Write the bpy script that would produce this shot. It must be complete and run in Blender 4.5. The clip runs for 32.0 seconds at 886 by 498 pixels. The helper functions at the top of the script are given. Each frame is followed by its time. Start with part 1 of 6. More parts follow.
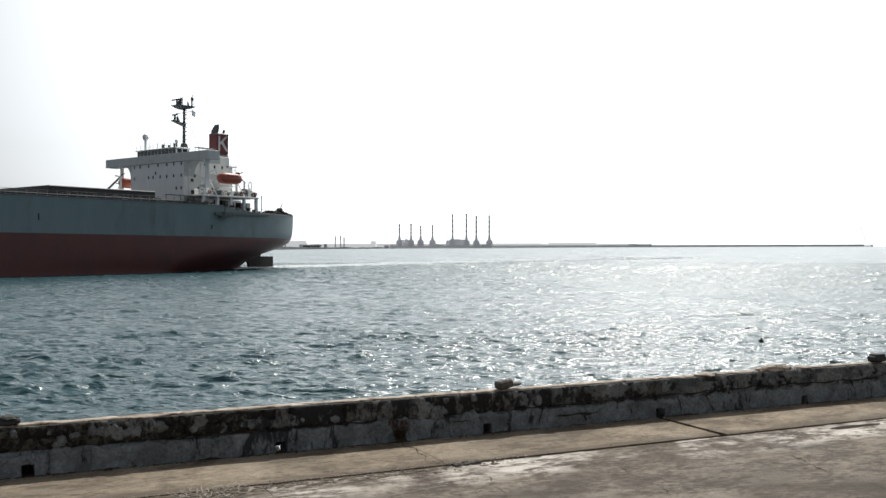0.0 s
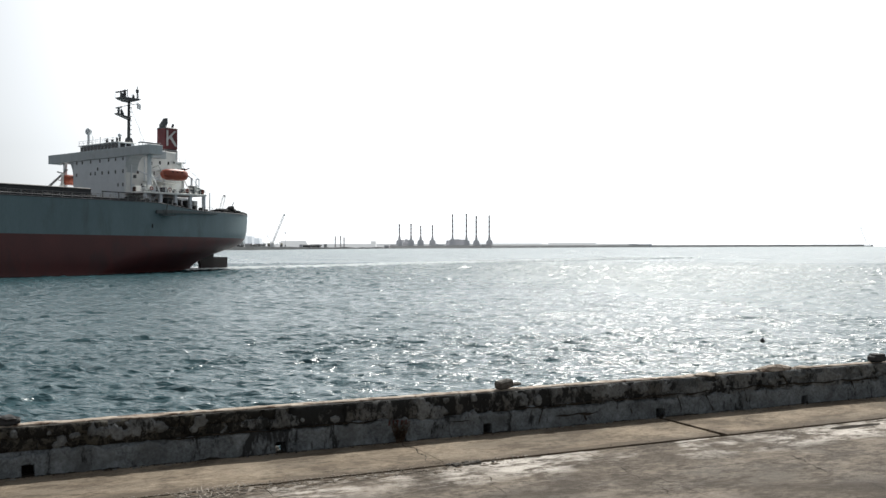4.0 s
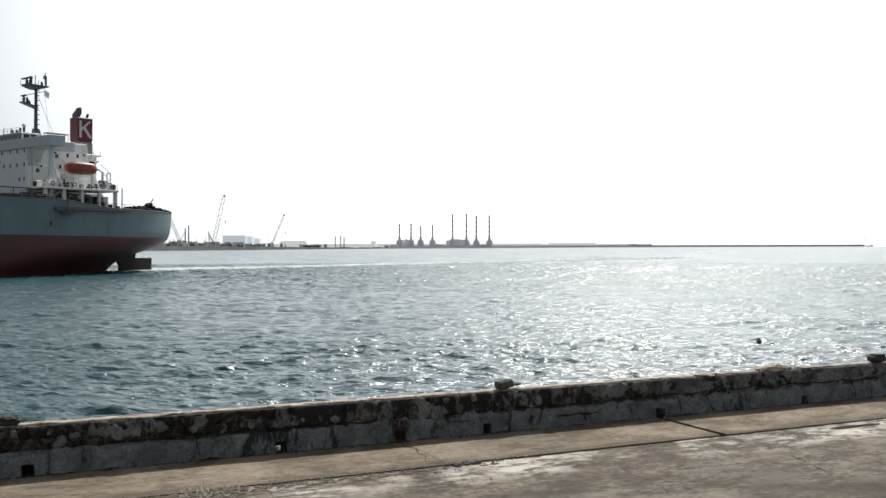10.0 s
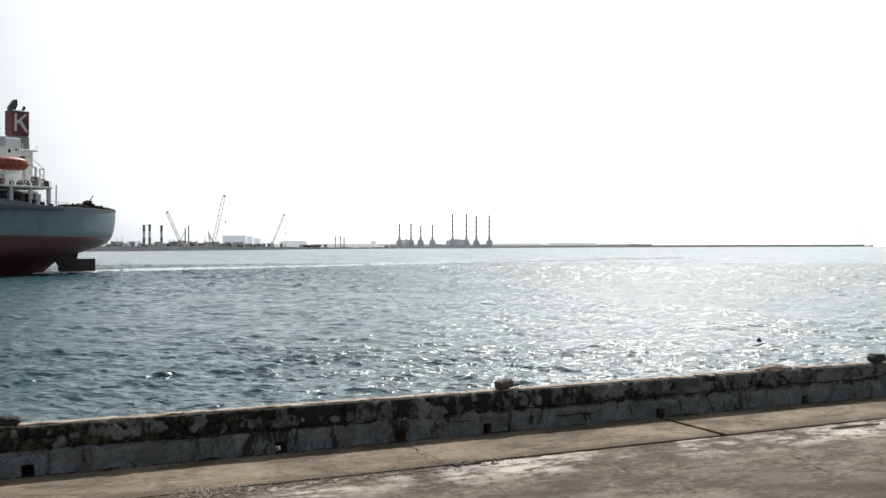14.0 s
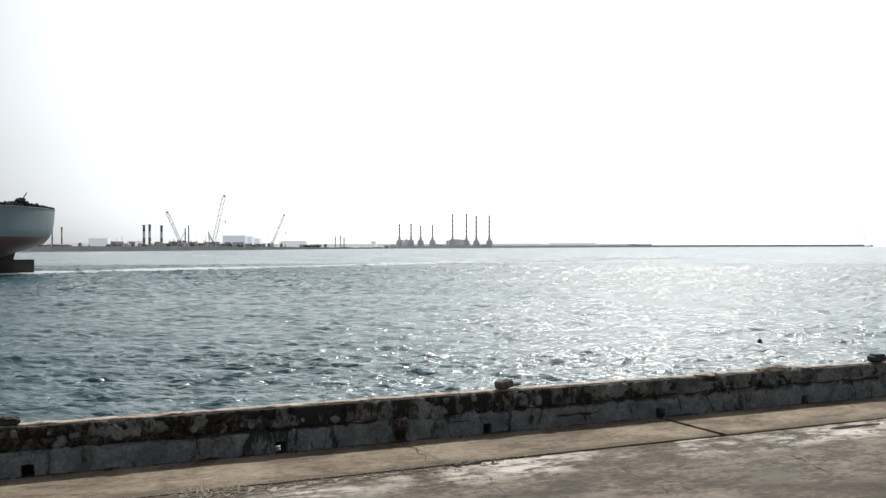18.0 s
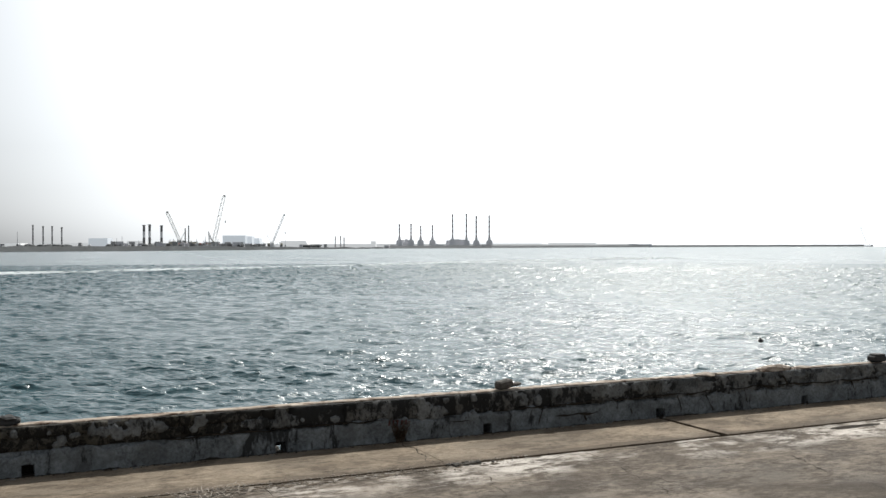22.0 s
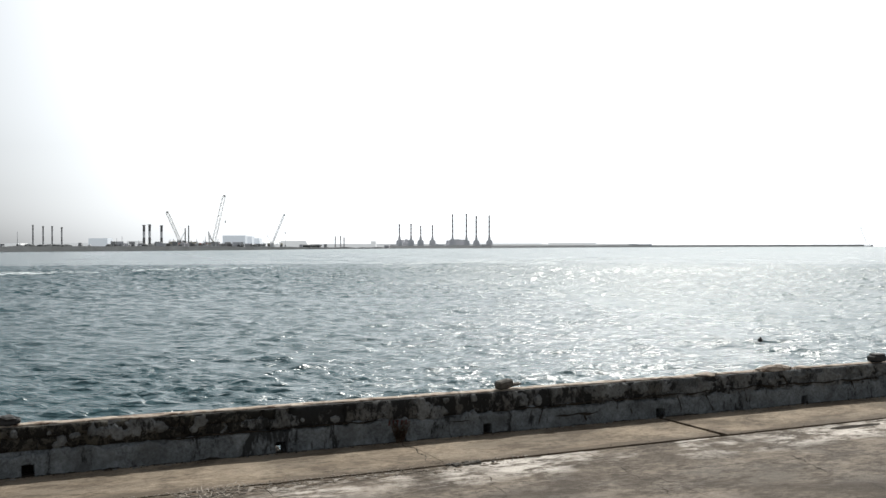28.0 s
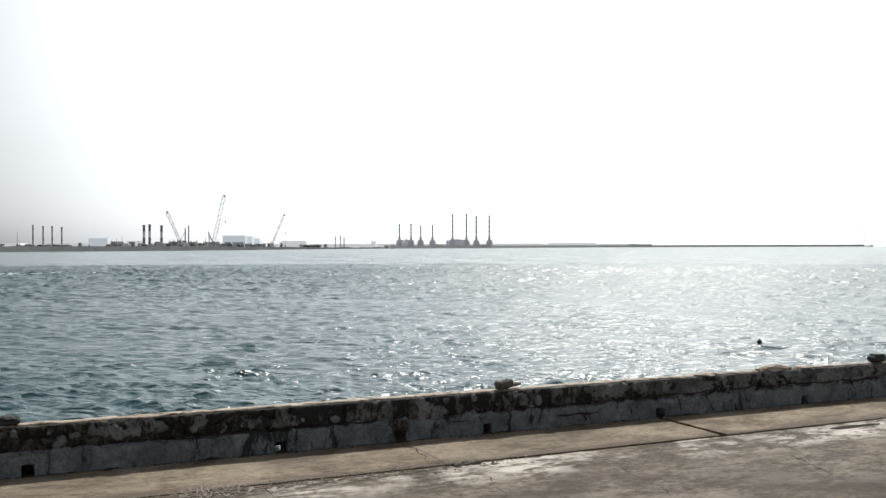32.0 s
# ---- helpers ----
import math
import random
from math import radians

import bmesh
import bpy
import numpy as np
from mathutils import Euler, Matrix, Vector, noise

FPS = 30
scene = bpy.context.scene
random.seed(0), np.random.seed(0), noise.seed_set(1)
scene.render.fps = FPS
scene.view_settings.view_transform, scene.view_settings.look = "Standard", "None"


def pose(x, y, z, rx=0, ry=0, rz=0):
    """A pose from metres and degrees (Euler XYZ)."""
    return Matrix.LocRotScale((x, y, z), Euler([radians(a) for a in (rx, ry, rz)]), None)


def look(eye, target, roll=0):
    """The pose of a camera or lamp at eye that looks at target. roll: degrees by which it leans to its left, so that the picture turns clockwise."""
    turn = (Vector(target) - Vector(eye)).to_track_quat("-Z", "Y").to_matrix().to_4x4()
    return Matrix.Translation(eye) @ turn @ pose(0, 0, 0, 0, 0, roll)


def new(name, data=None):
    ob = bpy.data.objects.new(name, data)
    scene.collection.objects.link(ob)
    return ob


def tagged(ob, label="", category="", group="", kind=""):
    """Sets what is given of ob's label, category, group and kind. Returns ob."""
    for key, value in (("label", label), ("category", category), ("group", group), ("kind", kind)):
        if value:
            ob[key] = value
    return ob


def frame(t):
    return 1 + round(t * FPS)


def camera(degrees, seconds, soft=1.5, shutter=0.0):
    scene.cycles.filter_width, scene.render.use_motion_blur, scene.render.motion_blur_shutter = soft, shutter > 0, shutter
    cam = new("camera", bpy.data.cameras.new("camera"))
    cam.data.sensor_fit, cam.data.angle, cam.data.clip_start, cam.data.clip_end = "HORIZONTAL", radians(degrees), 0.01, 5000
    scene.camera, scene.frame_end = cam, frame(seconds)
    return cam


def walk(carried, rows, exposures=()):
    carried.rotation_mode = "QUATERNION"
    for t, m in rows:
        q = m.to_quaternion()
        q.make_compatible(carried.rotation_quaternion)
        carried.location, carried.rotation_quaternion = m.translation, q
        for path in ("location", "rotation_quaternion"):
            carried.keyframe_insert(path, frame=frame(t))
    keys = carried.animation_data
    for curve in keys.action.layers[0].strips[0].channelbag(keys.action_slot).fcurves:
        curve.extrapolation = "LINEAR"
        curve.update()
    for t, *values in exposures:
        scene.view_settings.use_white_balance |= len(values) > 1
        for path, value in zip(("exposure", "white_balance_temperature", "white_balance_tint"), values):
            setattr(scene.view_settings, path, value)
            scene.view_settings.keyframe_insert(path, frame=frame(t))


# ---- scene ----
# World: camera over the quay at the origin, y towards the harbour, z = 0 the calm water level.
cam = camera(50.0, 32.0, soft=1.5)
EYE = pose(0, 0, 5.4, 89.847, 0, 0) @ pose(0, 0, 0, 0, 0, -0.146)
walk(cam, [(0, EYE), (32, EYE)], exposures=[(0, 0.3, 6250, 8), (32, 0.3, 6250, 8)])

# ---- sky, sun ----
SUN_EL, SUN_AZ = radians(49), radians(17)      # azimuth to the right of the view
world = bpy.data.worlds.new("hazy_sky")
scene.world = world
world.use_nodes = True
wn, wl = world.node_tree.nodes, world.node_tree.links
sky = wn.new("ShaderNodeTexSky")
sky.sky_type = "NISHITA"
sky.sun_disc = False
sky.sun_elevation, sky.sun_rotation = SUN_EL, SUN_AZ
sky.air_density, sky.dust_density, sky.ozone_density = 1.0, 2.0, 1.0
haze = wn.new("ShaderNodeMix")                 # thin white haze over the whole sky
haze.data_type = "RGBA"
haze.inputs[7].default_value = (15.8, 15.85, 15.85, 1)
up = wn.new("ShaderNodeSeparateXYZ")
wl.new(wn.new("ShaderNodeTexCoord").outputs["Generated"], up.inputs[0])
low = wn.new("ShaderNodeMapRange")             # the haze glows most above the horizon's own murk
low.interpolation_type = "SMOOTHSTEP"
for key, val in (("From Min", 0.14), ("From Max", 0.48), ("To Min", 0.55), ("To Max", 0.80)):
    low.inputs[key].default_value = val
wl.new(up.outputs[2], low.inputs["Value"])
facing = wn.new("ShaderNodeVectorMath")         # haze scatters forward: thicker glow on the sun's side of the sky
facing.operation = "DOT_PRODUCT"
facing.inputs[1].default_value = (math.sin(SUN_AZ) * 0.966, math.cos(SUN_AZ) * 0.966, 0.259)
wl.new(up.inputs[0].links[0].from_socket, facing.inputs[0])
glow = wn.new("ShaderNodeMapRange")
glow.interpolation_type = "SMOOTHSTEP"
for key, val in (("From Min", 0.66), ("From Max", 0.93), ("To Min", 0.0), ("To Max", 1.0)):
    glow.inputs[key].default_value = val
wl.new(facing.outputs["Value"], glow.inputs["Value"])
both = wn.new("ShaderNodeMath")
both.operation = "MULTIPLY"
wl.new(low.outputs[0], both.inputs[0])
wl.new(glow.outputs[0], both.inputs[1])
wl.new(both.outputs[0], haze.inputs[0])
pale = wn.new("ShaderNodeHueSaturation")
pale.inputs["Saturation"].default_value = 0.1
pale.inputs["Value"].default_value = 0.76
wl.new(sky.outputs[0], pale.inputs["Color"])
wl.new(pale.outputs[0], haze.inputs[6])
wl.new(haze.outputs[2], wn["Background"].inputs[0])
wn["Background"].inputs[1].default_value = 0.109

sun = new("sun", bpy.data.lights.new("sun", "SUN"))
sun.data.energy, sun.data.angle, sun.data.color = 4.2, radians(0.9), (1.0, 0.94, 0.86)
sun_from = Vector((math.sin(SUN_AZ) * math.cos(SUN_EL), math.cos(SUN_AZ) * math.cos(SUN_EL), math.sin(SUN_EL)))
sun.matrix_world = look(sun_from * 300, (0, 0, 0))


# ---- materials ----
def surface(name, dark, light, scale=3.0, fine=30.0, rough=0.7, metal=0.0, bump=0.2, depth=0.02, stain=None, stain_scale=1.0,
            stain_at=(0.5, 0.6), stretch=(1, 1, 1), world_space=False, vary=0.0, spec=0.5):
    """Two scales of mottling between two colours, an optional third colour in patches, and relief."""
    m = bpy.data.materials.new(name)
    m.use_nodes = True
    n, l = m.node_tree.nodes, m.node_tree.links
    bsdf = n["Principled BSDF"]
    bsdf.inputs["Metallic"].default_value = metal
    bsdf.inputs["Specular IOR Level"].default_value = spec
    if world_space:
        co = n.new("ShaderNodeNewGeometry").outputs["Position"]
    else:
        co = n.new("ShaderNodeTexCoord").outputs["Object"]
    mp = n.new("ShaderNodeMapping")
    mp.inputs["Scale"].default_value = stretch
    l.new(co, mp.inputs[0])

    def noise_tex(sc, detail=6.0, dist=0.0):
        t = n.new("ShaderNodeTexNoise")
        t.inputs["Scale"].default_value, t.inputs["Detail"].default_value, t.inputs["Distortion"].default_value = sc, detail, dist
        t.inputs["Roughness"].default_value = 0.62
        l.new(mp.outputs[0], t.inputs["Vector"])
        return t.outputs["Fac"]

    def ramp(fac, a, b):
        r = n.new("ShaderNodeMapRange")
        r.inputs["From Min"].default_value, r.inputs["From Max"].default_value = a, b
        l.new(fac, r.inputs["Value"])
        return r.outputs[0]

    def mix(fac, a, b):
        x = n.new("ShaderNodeMix")
        x.data_type = "RGBA"
        l.new(fac, x.inputs[0])
        for sock, v in ((x.inputs[6], a), (x.inputs[7], b)):
            if isinstance(v, tuple):
                sock.default_value = (*v, 1)
            else:
                l.new(v, sock)
        return x.outputs[2]

    big, small = noise_tex(scale, 5, 0.3), noise_tex(fine, 4)
    add = n.new("ShaderNodeMath")
    add.operation = "MULTIPLY_ADD"
    l.new(small, add.inputs[0])
    add.inputs[1].default_value = 0.45
    l.new(big, add.inputs[2])
    col = mix(ramp(add.outputs[0], 0.5, 0.95), dark, light)
    if stain:
        col = mix(ramp(noise_tex(stain_scale, 10, 0.25), *stain_at), col, stain)
    if vary:
        info = n.new("ShaderNodeObjectInfo")
        hsv = n.new("ShaderNodeHueSaturation")
        r = n.new("ShaderNodeMapRange")
        r.inputs["To Min"].default_value, r.inputs["To Max"].default_value = 1 - vary, 1 + vary
        l.new(info.outputs["Random"], r.inputs["Value"])
        l.new(r.outputs[0], hsv.inputs["Value"])
        l.new(col, hsv.inputs["Color"])
        col = hsv.outputs[0]
    l.new(col, bsdf.inputs["Base Color"])
    rr = n.new("ShaderNodeMapRange")
    rr.inputs["To Min"].default_value, rr.inputs["To Max"].default_value = max(rough - 0.12, 0.02), min(rough + 0.12, 1)
    l.new(big, rr.inputs["Value"])
    l.new(rr.outputs[0], bsdf.inputs["Roughness"])
    if bump:
        bp = n.new("ShaderNodeBump")
        bp.inputs["Strength"].default_value, bp.inputs["Distance"].default_value = bump, depth
        l.new(add.outputs[0], bp.inputs["Height"])
        l.new(bp.outputs[0], bsdf.inputs["Normal"])
    return m


def water_material():
    m = bpy.data.materials.new("harbour_water")
    m.use_nodes = True
    n, l = m.node_tree.nodes, m.node_tree.links
    b = n["Principled BSDF"]
    b.inputs["Base Color"].default_value = (0.028, 0.066, 0.077, 1)
    b.inputs["IOR"].default_value = 1.333
    co = n.new("ShaderNodeTexCoord").outputs["Object"]
    sep = n.new("ShaderNodeSeparateXYZ")            # glassier in the lee of the quay, ruffled towards the harbour mouth
    l.new(co, sep.inputs[0])
    seaward = n.new("ShaderNodeMath")
    seaward.operation = "MULTIPLY_ADD"
    l.new(sep.outputs[0], seaward.inputs[0])
    seaward.inputs[1].default_value = 3.0
    l.new(sep.outputs[1], seaward.inputs[2])
    ruffle = n.new("ShaderNodeMapRange")
    for key, val in (("From Min", -60), ("From Max", 220), ("To Min", 0.17), ("To Max", 0.31)):
        ruffle.inputs[key].default_value = val
    l.new(seaward.outputs[0], ruffle.inputs["Value"])
    l.new(ruffle.outputs[0], b.inputs["Roughness"])
    offing = n.new("ShaderNodeMapRange")            # longer waves of the offing, beyond the modelled ones
    for key, val in (("From Min", 240), ("From Max", 320), ("To Min", 0.0), ("To Max", 1.0)):
        offing.inputs[key].default_value = val
    l.new(sep.outputs[1], offing.inputs["Value"])
    prev = None
    for sc, dist, stretch in ((0.03, 11.0, (1.2, 0.6, 1)), (0.3, 0.34, (0.6, 1.6, 1)), (0.6, 0.22, (0.6, 1.6, 1)), (1.7, 0.23, (0.6, 1.6, 1)), (4.5, 0.085, (0.7, 1.5, 1))):
        mp = n.new("ShaderNodeMapping")
        mp.inputs["Scale"].default_value = stretch
        mp.inputs["Rotation"].default_value = (0, 0, radians(18))
        l.new(co, mp.inputs[0])
        t = n.new("ShaderNodeTexNoise")
        t.inputs["Scale"].default_value, t.inputs["Detail"].default_value = sc, 3.0
        l.new(mp.outputs[0], t.inputs["Vector"])
        bp = n.new("ShaderNodeBump")
        bp.inputs["Strength"].default_value, bp.inputs["Distance"].default_value = 1.0, dist
        l.new(t.outputs["Fac"], bp.inputs["Height"])
        if sc < 0.1:
            l.new(offing.outputs[0], bp.inputs["Strength"])
        if prev:
            l.new(prev, bp.inputs["Normal"])
        prev = bp.outputs[0]
    l.new(prev, b.inputs["Normal"])
    return m


M_water = water_material()
M_hull = surface("grey_hull_paint", (0.114, 0.161, 0.176), (0.152, 0.207, 0.225), 0.25, 4, 0.62, bump=0.1, depth=0.03, stain=(0.08, 0.10, 0.105), stain_scale=0.3, stain_at=(0.55, 0.8), stretch=(1, 1, 0.25), spec=0.3)
M_red = surface("red_antifouling", (0.066, 0.0160, 0.0160), (0.098, 0.0235, 0.0230), 0.2, 3, 0.5, bump=0.1, depth=0.03, stain=(0.046, 0.019, 0.020), stain_scale=0.25, stain_at=(0.5, 0.75), stretch=(1, 1, 0.5))
# darkened copy of the bottom red: shade under the stern put into the colour
M_shaded_red = surface("shaded_rudder", (0.010, 0.007, 0.007), (0.018, 0.010, 0.010), 0.5, 5, 0.7, bump=0.2)
M_white = surface("white_ship_paint", (0.68, 0.69, 0.67), (0.80, 0.81, 0.79), 0.6, 8, 0.5, bump=0.08, stain=(0.42, 0.38, 0.33), stain_scale=0.5, stain_at=(0.62, 0.85), stretch=(1, 1, 0.3))
M_lgrey = surface("pale_grey_paint", (0.54, 0.58, 0.615), (0.64, 0.68, 0.715), 0.6, 8, 0.5, bump=0.08)
M_mgrey = surface("blue_grey_paint", (0.37, 0.41, 0.43), (0.46, 0.50, 0.52), 0.6, 8, 0.5, bump=0.08, stain=(0.26, 0.27, 0.27), stain_scale=0.5, stain_at=(0.6, 0.8), stretch=(1, 1, 0.3))
M_dgrey = surface("dark_grey_paint", (0.05, 0.055, 0.06), (0.09, 0.095, 0.10), 0.8, 9, 0.6, bump=0.15)
M_ladder = surface("ladder_grey", (0.062, 0.072, 0.076), (0.10, 0.112, 0.116), 0.8, 9, 0.6, bump=0.15)
M_winch = surface("rusty_winch", (0.022, 0.016, 0.016), (0.055, 0.034, 0.032), 1.5, 10, 0.8, bump=0.3, spec=0.2)
M_hatch = surface("dark_blue_hatch", (0.012, 0.014, 0.017), (0.026, 0.029, 0.034), 0.8, 8, 0.6, bump=0.15)
M_black = surface("black_gear", (0.012, 0.012, 0.013), (0.03, 0.03, 0.03), 2, 14, 0.8, bump=0.2, spec=0.15)
M_deck = surface("deck_paint", (0.045, 0.030, 0.028), (0.075, 0.046, 0.040), 1, 12, 0.8)
M_glass = surface("dark_window_glass", (0.012, 0.015, 0.018), (0.02, 0.024, 0.028), 1, 9, 0.14, bump=0)
M_orange = surface("orange_fibreglass", (0.24, 0.052, 0.028), (0.32, 0.072, 0.036), 1.2, 12, 0.45, bump=0.06, stain=(0.2, 0.06, 0.035), stain_scale=1.0, stain_at=(0.6, 0.8))
M_funnel = surface("funnel_red", (0.085, 0.012, 0.016), (0.115, 0.016, 0.02), 0.8, 8, 0.5, bump=0.06)
M_mark = surface("white_mark", (0.46, 0.46, 0.46), (0.56, 0.56, 0.56), 2, 12, 0.5, bump=0)
M_foam = surface("sea_foam", (0.64, 0.68, 0.69), (0.80, 0.83, 0.84), 2, 10, 0.8, bump=0.3, depth=0.05)
M_land = surface("quarry_rock", (0.044, 0.049, 0.051), (0.108, 0.115, 0.120), 0.03, 0.3, 0.9, bump=0.5, depth=1.0)
# far colours lightened, the red almost to grey, to paint in the sea haze
M_far = surface("hazed_concrete", (0.62, 0.62, 0.65), (0.74, 0.74, 0.77), 0.02, 0.2, 0.8, bump=0)
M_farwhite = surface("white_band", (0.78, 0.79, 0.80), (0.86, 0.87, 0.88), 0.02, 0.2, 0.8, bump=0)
M_farred = surface("hazed_red_band", (0.46, 0.42, 0.42), (0.55, 0.50, 0.50), 0.02, 0.2, 0.8, bump=0)
M_pile = surface("weathered_pile", (0.16, 0.155, 0.155), (0.24, 0.235, 0.235), 0.05, 0.4, 0.8, bump=0)
M_works = surface("site_grey", (0.30, 0.30, 0.305), (0.42, 0.42, 0.425), 0.05, 0.4, 0.8, bump=0)
M_pier = surface("pale_rock", (0.22, 0.225, 0.225), (0.34, 0.345, 0.35), 0.02, 0.3, 0.9, bump=0.4, depth=1.0)
# boom colour also raised to stand in for haze over the works
M_boom = surface("hazed_boom_paint", (0.76, 0.74, 0.69), (0.86, 0.84, 0.79), 0.1, 1, 0.6, bump=0)
M_steel = surface("crane_steel", (0.30, 0.31, 0.32), (0.42, 0.43, 0.44), 0.1, 1, 0.6, bump=0)
M_yellow = surface("pale_yellow_steel", (0.50, 0.45, 0.33), (0.60, 0.54, 0.40), 0.1, 1, 0.6, bump=0)


def concrete(name, dark, light, blotch, salt, salt_band=None, gritty=0.5, damp=None):
    """Weathered concrete: mottle, damp blotches, pale salt bloom (in a band along one joint if given), grit."""
    m = bpy.data.materials.new(name)
    m.use_nodes = True
    n, l = m.node_tree.nodes, m.node_tree.links
    bsdf = n["Principled BSDF"]
    co = n.new("ShaderNodeTexCoord").outputs["Object"]

    def tex(sc, detail, dist, stretch, rough=0.65):
        mp = n.new("ShaderNodeMapping")
        mp.inputs["Scale"].default_value = stretch
        l.new(co, mp.inputs[0])
        t = n.new("ShaderNodeTexNoise")
        for k, v in (("Scale", sc), ("Detail", detail), ("Distortion", dist), ("Roughness", rough)):
            t.inputs[k].default_value = v
        l.new(mp.outputs[0], t.inputs["Vector"])
        return t.outputs["Fac"]

    def span(v, a, b, lo=0.0, hi=1.0):
        r = n.new("ShaderNodeMapRange")
        for k, x in (("From Min", a), ("From Max", b), ("To Min", lo), ("To Max", hi)):
            r.inputs[k].default_value = x
        l.new(v, r.inputs["Value"])
        return r.outputs[0]

    def op(kind, a, b):
        x = n.new("ShaderNodeMath")
        x.operation = kind
        for i, v in enumerate((a, b)):
            if isinstance(v, (int, float)):
                x.inputs[i].default_value = v
            else:
                l.new(v, x.inputs[i])
        return x.outputs[0]

    def mix(fac, a, b):
        x = n.new("ShaderNodeMix")
        x.data_type = "RGBA"
        l.new(fac, x.inputs[0])
        for sock, v in ((x.inputs[6], a), (x.inputs[7], b)):
            if isinstance(v, tuple):
                sock.default_value = (*v, 1)
            else:
                l.new(v, sock)
        return x.outputs[2]

    mid = tex(1.6, 6, 0.3, (0.75, 1.2, 1))
    grit = tex(45, 4, 0, (1, 1, 1), 0.7)
    grain = tex(11, 8, 0.1, (0.75, 1.4, 1), 0.8)
    col = mix(span(op("ADD", op("MULTIPLY", mid, 0.8), grain), 0.79, 1.01), dark, light)
    col = mix(span(tex(0.7, 8, 0.3, (0.7, 1.3, 1)), 0.47, 0.62, 0, 0.85), col, blotch)
    s_fac = span(op("ADD", op("MULTIPLY", tex(1.9, 10, 0.12, (0.6, 1.5, 1), 0.72), 0.72), op("MULTIPLY", grain, 0.28)), 0.455, 0.53, 0, 1.0)
    s_fac = op("MULTIPLY", s_fac, span(tex(0.55, 4, 0.3, (1, 1, 1)), 0.45, 0.57))
    if salt_band:
        sep = n.new("ShaderNodeSeparateXYZ")
        l.new(co, sep.inputs[0])
        off = op("ABSOLUTE", op("SUBTRACT", sep.outputs[1], salt_band[0]), 0.0)
        s_fac = op("MULTIPLY", s_fac, span(off, salt_band[1] * 0.4, salt_band[1], 1.0, 0.10))
        s_fac = op("MULTIPLY", s_fac, span(op("ADD", sep.outputs[0], op("MULTIPLY", mid, 3.0)), 4.6, 7.4, 0.75, 1.0))
    else:
        s_fac = op("MULTIPLY", s_fac, 0.35)
    col = mix(s_fac, col, salt)
    if damp:                # dark damp soaking in from the joint along one edge, with a ragged front
        edge_xyz = n.new("ShaderNodeSeparateXYZ")
        l.new(co, edge_xyz.inputs[0])
        front = op("ADD", edge_xyz.outputs[1], op("MULTIPLY", op("SUBTRACT", tex(2.2, 8, 0.4, (0.5, 1.4, 1), 0.7), 0.5), 0.9))
        col = mix(span(front, damp[0], damp[1], 0.8, 0.0), col, blotch)
    col = mix(span(grit, 0.54, 0.66, 0, gritty), col, (0.035, 0.029, 0.023))
    height = op("ADD", op("MULTIPLY", grit, 0.35), op("ADD", op("MULTIPLY", grain, 0.5), mid))
    l.new(col, bsdf.inputs["Base Color"])
    l.new(span(mid, 0.3, 0.7, 0.85, 0.97), bsdf.inputs["Roughness"])
    bsdf.inputs["Specular IOR Level"].default_value = 0.15
    bp = n.new("ShaderNodeBump")
    bp.inputs["Strength"].default_value, bp.inputs["Distance"].default_value = 1.0, 0.025
    l.new(height, bp.inputs["Height"])
    l.new(bp.outputs[0], bsdf.inputs["Normal"])
    return m


M_conc = concrete("apron_concrete", (0.062, 0.0505, 0.0390), (0.190, 0.160, 0.128), (0.054, 0.0440, 0.0340), (0.54, 0.50, 0.45), (-1.62, 0.72), 0.4)
M_strip = concrete("strip_concrete", (0.100, 0.079, 0.056), (0.272, 0.221, 0.164), (0.088, 0.070, 0.052), (0.31, 0.265, 0.205), None, 0.4, (-1.28, -1.08))


